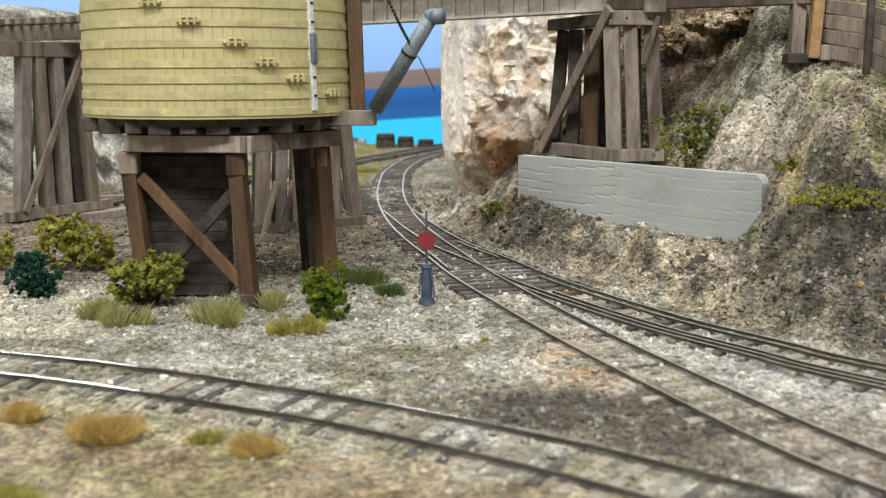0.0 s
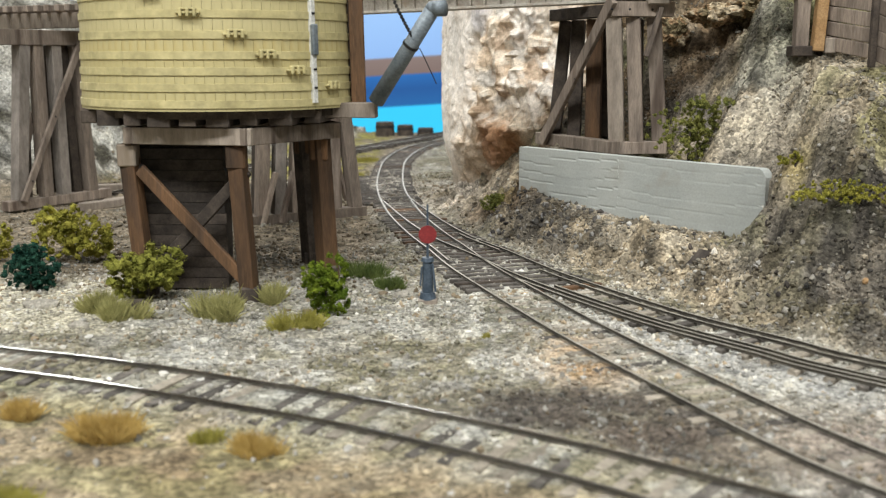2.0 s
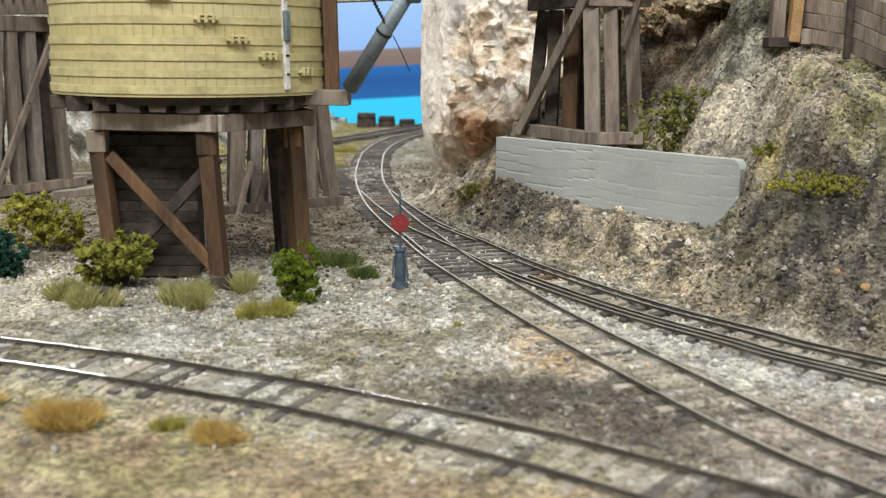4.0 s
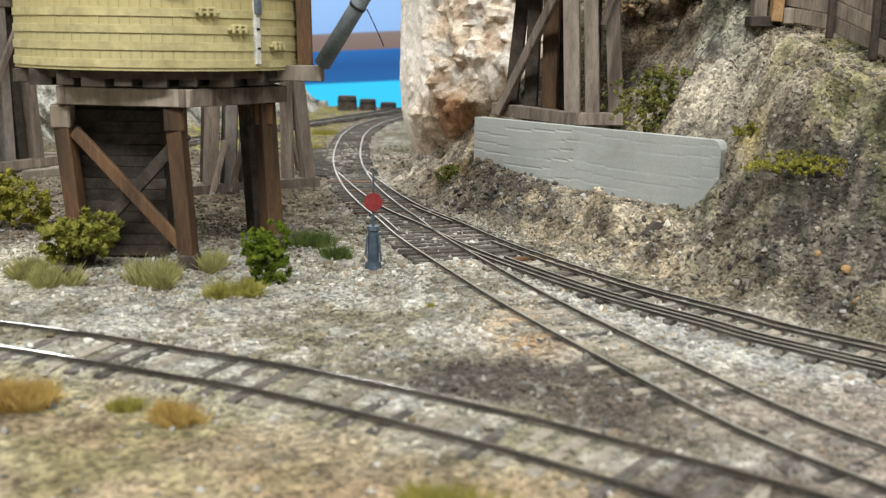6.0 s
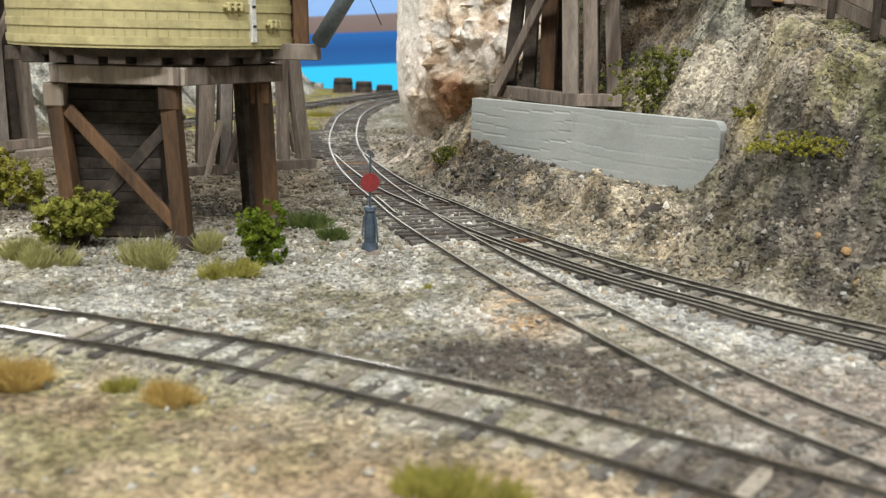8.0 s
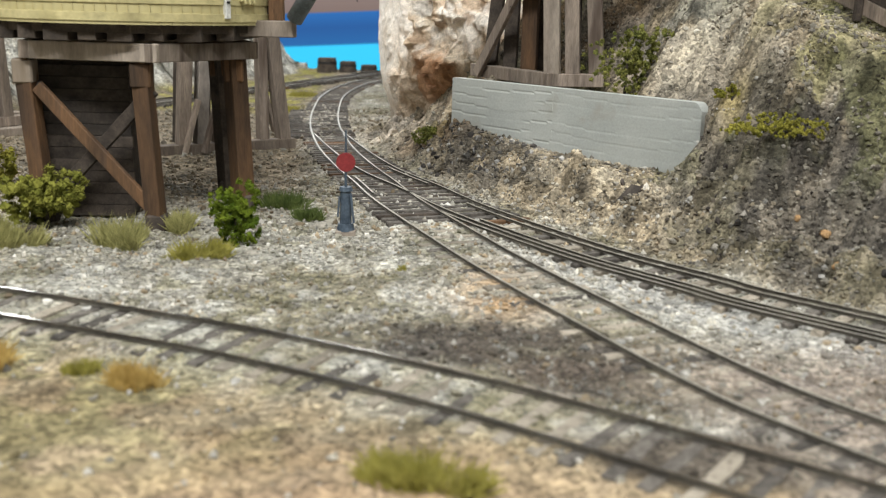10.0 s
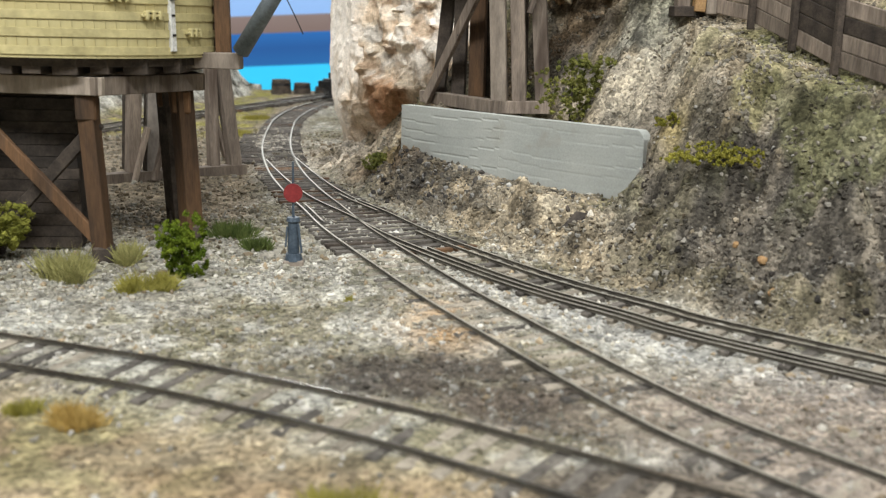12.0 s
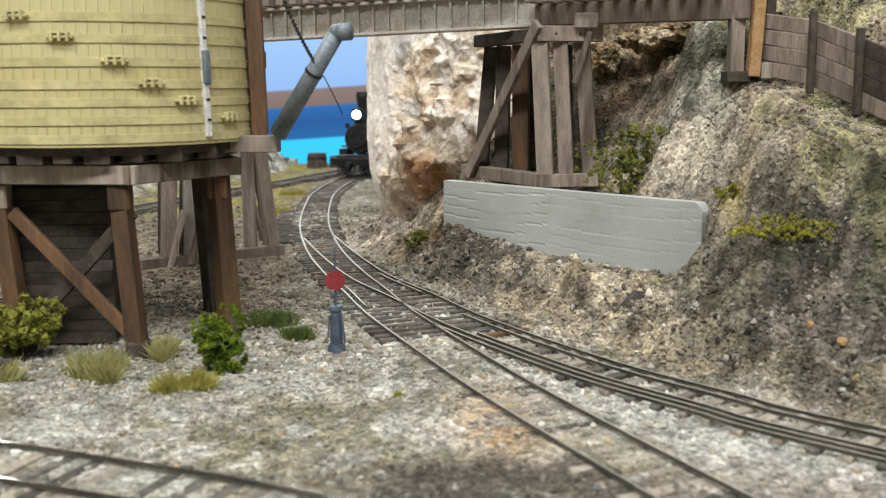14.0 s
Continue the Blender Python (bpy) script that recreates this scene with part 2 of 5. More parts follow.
M_FOAM = {
    "olive": material("olive_foam_foliage", (0.10, 0.11, 0.018), (0.30, 0.29, 0.06), 5, 0.95, bump=0.8, fine=0.8, spec=0.1),
    "yellow": material("yellow_green_foam_foliage", (0.15, 0.15, 0.022), (0.40, 0.36, 0.07), 5, 0.95, bump=0.8, fine=0.8, spec=0.1),
    "green": material("mid_green_foam_foliage", (0.05, 0.09, 0.008), (0.19, 0.24, 0.025), 5, 0.95, bump=0.8, fine=0.8, spec=0.1),
    "sage": material("sage_foam_foliage", (0.07, 0.085, 0.022), (0.29, 0.28, 0.075), 5, 0.95, bump=0.8, fine=0.8, spec=0.1),
    "dark": material("blue_green_foam_foliage", (0.006, 0.03, 0.022), (0.03, 0.085, 0.055), 5, 0.95, bump=0.8, fine=0.8, spec=0.1),
}
M_GRASS = {
    "straw": material("straw_grass", (0.36, 0.23, 0.06), (0.60, 0.43, 0.15), 3, 0.9, bump=0, spec=0.1),
    "green": material("olive_grass", (0.22, 0.21, 0.07), (0.44, 0.41, 0.17), 3, 0.9, bump=0, spec=0.1),
    "moss": material("moss_green_grass", (0.05, 0.08, 0.02), (0.14, 0.17, 0.05), 3, 0.9, bump=0, spec=0.1),
    "lime": material("lime_grass", (0.22, 0.20, 0.035), (0.42, 0.38, 0.10), 3, 0.9, bump=0, spec=0.1),
}
M_WALL = material("room_wall_paint", (0.46, 0.46, 0.45), (0.52, 0.52, 0.51), 300, 0.9, bump=0)
M_FLOOR = material("room_floor", (0.22, 0.21, 0.2), (0.28, 0.27, 0.26), 200, 0.7, bump=0)

# ---- lines of the plan ----
GAUGE, RAIL_TOP, TIE_TOP = 16.5, 3.0, 2.1
TRUNK = [(420, 1082), (260, 1104), (120, 1100), (60, 1068), (25, 1020), (-2, 972), (-22, 915), (-33, 850), (-38, 780), (-37.5, 720), (-34.5, 645), (-29, 580)]
L_MID = curve_points(TRUNK + [(-19.5, 511), (-8.6, 457), (1.3, 417.5), (11.2, 377), (28.8, 321.5), (42.2, 282), (62, 231.5), (77, 197), (90, 176), (125, 128), (170, 80)], 1.0)
L_RIGHT = curve_points(TRUNK + [(-22.5, 546), (-9.3, 489), (3.6, 444), (19.2, 406.5), (37.2, 361), (66.9, 305.4), (91.5, 271.7), (108.7, 250), (180, 180), (260, 110)], 1.0)
L_FRONT = curve_points([(-330, 318), (-220, 291), (-117, 259), (-83, 247), (-52, 233), (-23.5, 220), (2, 205.5), (24.5, 191), (42, 178), (75, 152), (130, 105), (200, 40)], 1.0)
L_SIDING = curve_points([(-190, 590), (-150, 720), (-79, 886), (-9.4, 1055), (20, 1120)], 1.0)
WALL_TOP = 41.0
W_A, W_B, W_C = (116.0, 366.0), (71.5, 417.0), (34.0, 461.0)
HILL_FOOT = [(-600, 560), (-300, 640), (-232, 668), (-165, 800), (-108, 960), (-84, 1040), (-86, 1100)]


FENCE_RUN = [(146, 404, 84), (157.5, 381, 80), (165, 361, 73), (172, 342, 66), (184, 322, 60), (205, 300, 56)]
FENCE_BED = [tuple(a + (b - a) * k / 3 for a, b in zip(p, q)) for p, q in zip(FENCE_RUN[:-1], FENCE_RUN[1:]) for k in range(3)]


def ground_height(x, y):
    x, y = np.asarray(x, float), np.asarray(y, float)
    d = away(L_RIGHT[::12], x, y)
    d = -d
    wob = 8 * (fbm(x / 45, y / 45, 0, 3, 11) - 0.5)
    lumps = fbm(x / 16, y / 16, 0, 4, 3) - 0.5
    prof = np.interp(d + wob * step(15, 40, d), [-400, 13, 26, 40, 50, 58, 70, 95, 120, 200, 420], [0, 0, 3, 8.5, 17, 28, 43, 73, 94, 135, 190])
    fade = step(640, 560, y)
    # the retaining wall and the bench behind it
    ux, uy = W_C[0] - W_A[0], W_C[1] - W_A[1]
    ln = math.hypot(ux, uy)
    ux, uy = ux / ln, uy / ln
    s = (x - W_A[0]) * ux + (y - W_A[1]) * uy
    db = (x - W_A[0]) * uy - (y - W_A[1]) * ux
    along = step(-10, 2, s) * step(150, 115, s)
    bench = WALL_TOP - 3.5 + 1.25 * np.clip(db - 5 - 24 * step(25, 60, s), 0, 200) + 5 * lumps * step(0, 8, db)
    sill = np.interp(s, [-6, 0, 9, 60, 117], [31, 24, 14.5, 15, 21.5])
    near = step(19, 0, -db)
    foot = np.minimum(prof * (1 - near) + sill * near, sill + 1.0)
    calm = 1 - 0.93 * step(-8, 4, s) * step(130, 110, s) * step(26, 10, -db) * step(14 + 42 * step(25, 50, s), 4 + 42 * step(25, 50, s), db)
    inner = np.where(db > -0.5, np.where(db > 1.5, bench, np.minimum(sill, 14.0)), foot)
    h = prof * (1 - along) + inner * along
    h = h * fade
    h = h + calm * step(12, 40, d) * fade * (10 * lumps + 3.0 * (fbm(x / 5, y / 5, 0, 3, 5) - 0.5))
    ledge = step(412, 440, y) * step(84, 100, x) * step(190, 150, x) * fade
    h = h + ledge * (15 * (0.3 - np.abs(2 * fbm(x / 15, y / 15, 0, 4, 15) - 1)) + 7 * (fbm(x / 6, y / 6, 0, 3, 17) - 0.5))
    # clods and crevices of the loose bank
    bank = step(13, 30, d) * fade * calm
    h = h + bank * (15.0 * (np.abs(2 * fbm(x / 19, y / 19, 0, 2, 101) - 1) - 0.2) + 7.5 * (np.abs(2 * fbm(x / 9, y / 9, 0, 3, 103) - 1) - 0.2) + 6.0 * (fbm(x / 4.2, y / 4.2, 0, 3, 105, 0.65) - 0.5))
    # washed-out hollows in the bank
    h = h - 13 * np.exp(-((x - 107) ** 2 + (y - 351) ** 2) / 190.0) - 5 * np.exp(-((x - 134) ** 2 + (y - 293) ** 2) / 500.0) - 3 * np.exp(-((x - 90) ** 2 + (y - 366) ** 2) / 120.0)
    for fx, fy, fz in FENCE_BED:
        w = np.exp(-((x - fx + 5) ** 2 + (y - fy + 6) ** 2) / 230.0)
        h = h * (1 - w) + np.minimum(h, fz - 2.0) * w
    # the hill far behind the tank
    q = -away(HILL_FOOT, x, y)
    hill = 122 * step(0, 95, q + 26 * (fbm(x / 50, y / 50, 0, 4, 21) - 0.5)) + 16 * lumps * step(0, 20, q)
    h = h + np.where(q > -15, hill, 0)
    # mounds under the tank and the trestle
    h = h + 3.0 * np.exp(-((x + 85) / 40) ** 2 - ((y - 385) / 32) ** 2)
    h = h + 5.0 * np.exp(-((x + 175) / 45) ** 2 - ((y - 455) / 40) ** 2)
    rough = np.minimum.reduce([np.abs(away(l[::12], x, y)) for l in (L_FRONT, L_MID, L_RIGHT)])
    bed = np.minimum(np.abs(away(L_MID[::12], x, y)), np.abs(away(L_RIGHT[::12], x, y)))
    w = step(17, 11, bed) * step(345, 375, y)
    h = h * (1 - w) + w * (1.2 + 0.2 * step(450, 530, y) + 0.9 * (fbm(x / 5, y / 5, 0, 3, 37) - 0.5))
    soft = 0.35 + 0.65 * step(9, 22, rough)
    bury = np.minimum(np.abs(away(L_FRONT[::12], x, y)), np.where(y < 350, np.abs(away(L_MID[::12], x, y)), 99))
    h = h + 0.62 * step(24, 10, bury) * (0.45 + 1.05 * fbm(x / 7, y / 7, 0, 3, 35)) + 0.55 * step(18, 9, rough) * (1 - w)
    h = h + soft * (2.2 * (fbm(x / 22, y / 22, 0, 3, 31) - 0.5) + 1.0 * (fbm(x / 4, y / 4, 0, 3, 33) - 0.5))
    return h + 0.25


def soil_colour(x, y, z):
    """The painted and strewn tones of the scenery by place."""
    x, y = np.asarray(x, float), np.asarray(y, float)
    d = -away(L_RIGHT[::12], x, y)
    n1, n2, n3 = fbm(x / 28, y / 28, 0, 4, 41), fbm(x / 11, y / 11, 0, 4, 43), fbm(x / 60, y / 60, 0, 3, 47)
    col = np.empty(x.shape + (3,))
    col[:] = (0.285, 0.272, 0.235)

    def lay(tone, k):
        k = np.clip(k, 0, 1)[..., None]
        col[:] = col * (1 - k) + np.array(tone) * k

    lay((0.205, 0.185, 0.13), step(0.42, 0.6, n1) * 0.8)
    lay((0.41, 0.405, 0.375), step(0.5, 0.66, n2) * 0.7)
    lay((0.36, 0.35, 0.31), np.exp(-((x + 35) / 55) ** 2 - ((y - 322) / 22) ** 2) * 0.8)
    lay((0.15, 0.14, 0.085), step(0.56, 0.68, fbm(x / 9, y / 9, 0, 3, 49)) * 0.6)
    lay((0.27, 0.215, 0.14), step(205, 178, y + 0.42 * x + 26 * (n1 - 0.5)) * 0.85)
    lay((0.17, 0.125, 0.075), step(200, 172, y + 0.42 * x) * step(0.47, 0.6, fbm(x / 17, y / 17, 0, 4, 53)) * 0.7)
    lay((0.21, 0.20, 0.09), step(0.45, 0.58, n2) * step(225, 185, y + 0.42 * x) * step(20, -40, x) * 0.45)
    lay((0.36, 0.255, 0.165), 0.8 * np.exp(-((x - 0) / 45) ** 2 - ((y - 152) / 16) ** 2))
    lay((0.36, 0.356, 0.345), step(20, 6, np.abs(d + 13)) * step(330, 290, y) * 0.68)
    lay((0.36, 0.22, 0.10), np.exp(-((x - 38) / 12) ** 2 - ((y - 262) / 26) ** 2) * step(0.35, 0.6, n2) * 0.8)
    dark = np.exp(-(((x - 36) + 0.75 * (y - 222)) / 36) ** 2 - ((y - 222) / 22) ** 2)
    lay((0.065, 0.054, 0.046), step(0.22, 0.75, dark * (0.15 + 1.7 * n2) + 0.25 * dark * (n1 - 0.5)) * 0.9)
    lay((0.10, 0.082, 0.068), step(0.25, 0.8, np.exp(-((x - 48 + 0.8 * (y - 205)) / 17) ** 2 - ((y - 205) / 22) ** 2) + 0.7 * (n2 - 0.5)) * 0.85)
    lay((0.10, 0.085, 0.07), step(0.3, 0.7, np.exp(-((x - 62) / 22) ** 2 - ((y - 166) / 12) ** 2) + 0.4 * (n2 - 0.5)))
    lay((0.25, 0.21, 0.18), step(58, 82, x + 30 * (n1 - 0.5)) * step(240, 205, y) * 0.9)
    lay((0.48, 0.45, 0.36), step(-92, -112, x) * step(286, 300, y) * step(400, 350, y) * 0.8)
    # yard behind the tank: brown earth
    lay((0.185, 0.155, 0.115), step(350, 385, y) * step(-12, -45, x))
    lay((0.24, 0.20, 0.15), step(380, 420, y) * step(-12, -45, x) * step(0.5, 0.62, n2))
    lay((0.37, 0.35, 0.315), step(14, 0, np.abs(away(L_MID[::12], x, y)) - 6) * step(330, 370, y) * 0.8)
    # right bank: cinders low down, tan above, grey scree and a green tinge
    bank = step(14, 26, d) * step(640, 560, y)
    lay((0.295, 0.245, 0.175), bank)
    lay((0.36, 0.31, 0.235), bank * step(0.5, 0.64, n2))
    lay((0.15, 0.13, 0.10), bank * step(0.54, 0.66, fbm(x / 7, y / 7, 0, 3, 57)) * 0.7)
    n4, n5 = fbm(x / 26, y / 26, 0, 4, 58), fbm(x / 5, y / 5, 0, 3, 62)
    cinder = bank * step(92, 66, d + 44 * (n1 - 0.5)) * step(92, 112, x + 40 * (n2 - 0.5) + 0.12 * (340 - y))
    lay((0.075, 0.068, 0.06), cinder * step(0.28, 0.42, n2) * 0.92)
    lay((0.17, 0.15, 0.085), cinder * step(0.54, 0.64, n4) * 0.4)
    lay((0.22, 0.19, 0.15), cinder * step(0.57, 0.66, n5) * 0.4)
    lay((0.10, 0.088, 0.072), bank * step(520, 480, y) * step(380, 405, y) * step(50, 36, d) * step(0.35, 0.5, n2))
    lay((0.085, 0.075, 0.06), bank * step(0.55, 0.62, n4) * step(45, 62, d) * 0.75)
    lay((0.20, 0.195, 0.085), bank * step(0.5, 0.64, n1) * step(60, 80, d) * step(120, 140, x) * 0.6)
    lay((0.115, 0.12, 0.05), bank * step(0.52, 0.62, fbm(x / 15, y / 15, 0, 3, 56)) * step(50, 66, d) * 0.5)
    lay((0.37, 0.29, 0.10), bank * np.exp(-((x - 122) / 5) ** 2 - ((y - 354) / 6) ** 2) * 0.45)
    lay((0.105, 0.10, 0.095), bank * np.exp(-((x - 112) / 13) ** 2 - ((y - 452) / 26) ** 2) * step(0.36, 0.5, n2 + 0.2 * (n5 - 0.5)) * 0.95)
    lay((0.24, 0.24, 0.205), bank * step(0.25, 0.7, np.exp(-((x - 130) / 14) ** 2 - ((y - 418) / 26) ** 2) + 1.0 * (n2 - 0.5)) * 0.65)
    lay((0.34, 0.265, 0.18), bank * step(440, 462, y) * step(100, 112, x) * 0.85)
    # shade of the cave under the ledge, put into the soil as dark patches
    lay((0.10, 0.068, 0.04), bank * step(440, 462, y) * step(0.46, 0.58, n2) * 0.85)
    lay((0.44, 0.395, 0.34), np.exp(-((x - 4) / 26) ** 2 - ((y - 590) / 70) ** 2) * step(9, 13, d) * step(0.25, 0.4, n2))
    lay((0.37, 0.33, 0.265), bank * np.exp(-((x - 116) / 13) ** 2 - ((y - 393) / 15) ** 2) * 0.9)
    lay((0.37, 0.325, 0.25), bank * np.exp(-((x - 80) / 20) ** 2 - ((y - 366) / 24) ** 2) * step(0.4, 0.52, n2) * 0.8)
    lay((0.16, 0.135, 0.05), np.exp(-((x - 32) / 8) ** 2 - ((y - 492) / 18) ** 2) * step(0.4, 0.55, n5))
    # far hill: pale grey rock
    q = -away(HILL_FOOT, x, y)
    lay((0.33, 0.32, 0.29), step(2, 16, q))
    lay((0.07, 0.065, 0.05), step(2, 16, q) * step(0.5, 0.58, fbm(x / 7, y / 7, 0, 3, 64)))
    lay((0.5, 0.49, 0.45), step(2, 16, q) * step(0.54, 0.62, fbm(x / 6, y / 6, 0, 3, 66)))
    # far verge: green
    lay((0.25, 0.23, 0.05), 0.85 * step(650, 720, y) * step(-48, -62, x) * step(12, 0, q) * step(0.35, 0.6, n2))
    # gravel of mixed stone: patches a few millimetres wide
    mixed = 1 + 1.1 * (fbm(x / 4, y / 4, 0, 3, 121) - 0.5) + bank * (1.7 * (n5 - 0.5) + 1.3 * (n2 - 0.5))
    col *= np.clip(mixed, 0.4, 1.4)[..., None]
    return np.clip(col, 0.02, 0.8)


# ---- the ground: one sheet to the table's edge ----
xs = np.concatenate([np.arange(-700, -260, 14), np.arange(-260, -130, 3.0), np.arange(-130, 20, 1.35), np.arange(20, 175, 0.95), np.arange(175, 190, 1.35), np.arange(190, 330, 3.5), np.arange(330, 700, 16)])
ys = np.concatenate([np.arange(-200, 120, 10), np.arange(120, 270, 1.3), np.arange(270, 500, 1.05), np.arange(500, 700, 2.4), np.arange(700, 1118, 4.0)])
gx, gy = np.meshgrid(xs, ys)
gz = ground_height(gx, gy)
gi = np.arange(gx.size).reshape(gx.shape)
quads = np.c_[gi[:-1, :-1].ravel(), gi[:-1, 1:].ravel(), gi[1:, 1:].ravel(), gi[1:, :-1].ravel()]
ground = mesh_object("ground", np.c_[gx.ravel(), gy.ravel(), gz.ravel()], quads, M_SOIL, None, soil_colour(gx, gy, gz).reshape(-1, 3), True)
tagged(ground, "model railway scenery base with gravel, cinders and tan soil", "ground", kind="structure")


def height_at(x, y):
    return float(ground_height(np.array([x]), np.array([y]))[0])


# ---- room round the layout ----
def room():
    # unseen room shell; the wall tone sets how much light fills dark parts
    for name, c, s, m in (("floor", (0, 1400, -1010), (6000, 8000, 20), M_FLOOR), ("ceiling", (0, 1400, 1510), (6000, 8000, 20), M_WALL),
                          ("wall_north", (0, 5400, 250), (6000, 20, 2500), M_WALL), ("wall_south", (0, -2600, 250), (6000, 20, 2500), M_WALL),
                          ("wall_east", (3000, 1400, 250), (20, 8000, 2500), M_WALL), ("wall_west", (-3000, 1400, 250), (20, 8000, 2500), M_WALL)):
        tagged(part(name, box(bmesh.new(), *c, *s), m), "unseen plain surface closing in the layout room", name.split("_")[0], kind="structure")
    tagged(part("layout_table", box(bmesh.new(), 0, 460, -60, 1420, 1330, 80, 4), M_TIMBER_DARK), "dark wooden table carrying the model layout", "table", kind="structure")


def backdrop():
    m = bpy.data.materials.new("painted_backdrop_self_lit")
    m.use_nodes = True
    n, l = m.node_tree.nodes, m.node_tree.links
    bsdf = n["Principled BSDF"]
    bsdf.inputs["Roughness"].default_value = 0.7
    co = n.new("ShaderNodeTexCoord")
    sep = n.new("ShaderNodeSeparateXYZ")
    l.new(co.outputs["Object"], sep.inputs[0])
    slant = n.new("ShaderNodeMath")
    slant.operation = "MULTIPLY_ADD"
    slant.inputs[1].default_value = -0.06
    l.new(sep.outputs["X"], slant.inputs[0])
    l.new(sep.outputs["Z"], slant.inputs[2])
    rmp = n.new("ShaderNodeMapRange")
    rmp.inputs["From Min"].default_value, rmp.inputs["From Max"].default_value = -0.1, 0.3
    l.new(slant.outputs[0], rmp.inputs[0])
    cr = n.new("ShaderNodeValToRGB")
    cr.color_ramp.interpolation = "LINEAR"
    stops = [(-100, (0.03, 0.60, 0.92)), (9, (0.03, 0.58, 0.92)), (10.5, (0.01, 0.12, 0.37)), (36, (0.008, 0.09, 0.31)), (58, (0.012, 0.13, 0.42)), (59.5, (0.20, 0.14, 0.125)), (84, (0.23, 0.17, 0.155)), (86, (0.27, 0.46, 0.82)), (190, (0.33, 0.54, 0.88))]
    el = cr.color_ramp.elements
    while len(el) < len(stops):
        el.new(0.5)
    for e, (z, c) in zip(el, stops):
        e.position, e.color = (z + 100) / 400, (*c, 1)
    l.new(rmp.outputs[0], cr.inputs[0])
    l.new(cr.outputs[0], bsdf.inputs["Base Color"])
    # the paint also emits its colour, a glow added to brighten the board
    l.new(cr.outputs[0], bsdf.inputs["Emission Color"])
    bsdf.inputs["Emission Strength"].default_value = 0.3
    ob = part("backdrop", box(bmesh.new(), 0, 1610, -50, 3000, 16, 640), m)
    tagged(ob, "self-lit backdrop painted with pale sky, brown shore and blue water", "backdrop", kind="structure")


room()
backdrop()


# ---- track ----
def rail_mesh(line, name, parent, head=None):
    """A rail of real section: foot, web and head, the head's top polished."""
    prof = [(-0.42, 0.0), (0.42, 0.0), (0.42, 0.14), (0.15, 0.22), (0.15, 0.6), (0.38, 0.68), (0.38, 0.9), (-0.38, 0.9), (-0.38, 0.68), (-0.15, 0.6), (-0.15, 0.22), (-0.42, 0.14)]
    k = len(prof)
    t = np.gradient(line, axis=0)
    t /= np.hypot(t[:, 0], t[:, 1])[:, None]
    nrm = np.c_[t[:, 1], -t[:, 0]]
    verts = np.concatenate([np.c_[line + nrm * a, np.full(len(line), TIE_TOP + b)] for a, b in prof]).reshape(k, len(line), 3).transpose(1, 0, 2).reshape(-1, 3)
    faces = []
    for i in range(len(line) - 1):
        for j in range(k):
            faces.append((i * k + j, i * k + (j + 1) % k, (i + 1) * k + (j + 1) % k, (i + 1) * k + j))
    ob = mesh_object(name, verts, faces, M_RAIL, parent)
    ob.data.materials.append(head or M_RAILDULL)
    idx = np.zeros(len(faces), np.int32)
    idx[6::k] = 1
    ob.data.polygons.foreach_set("material_index", idx)
    return ob


def tie_meshes(length, mats):
    out = []
    for m in mats:
        bm = box(bmesh.new(), 0, 0, 0, length, 3.1, 2.4, 0.3)
        for v in bm.verts:
            v.co += Vector((random.uniform(-.3, .3), random.uniform(-.15, .15), random.uniform(-.12, .12)))
        bmesh.ops.scale(bm, vec=(MM,) * 3, verts=bm.verts)
        me = bpy.data.meshes.new("tie")
        bm.to_mesh(me)
        bm.free()
        me.materials.append(m)
        out.append(me)
    return out


def lay_ties(line, parent, every, meshes, sink=0.0, skip=None, settle=0.12):
    t = np.gradient(line, axis=0)
    for i in range(2, len(line) - 2, 1):
        if i % every:
            continue
        x, y = line[i]
        if y < 60 or x > 270 or x < -270 or (skip and skip(x, y)):
            continue
        a = math.atan2(t[i, 1], t[i, 0]) + math.pi / 2 + random.uniform(-.04, .04)
        ob = new("tie", random.choice(meshes))
        ob.parent = parent
        ob.matrix_basis = Matrix.Translation(((x + random.uniform(-.6, .6)) * MM, y * MM, (TIE_TOP - 1.2 - sink + random.uniform(-settle, .0)) * MM)) @ Matrix.Rotation(a, 4, "Z")


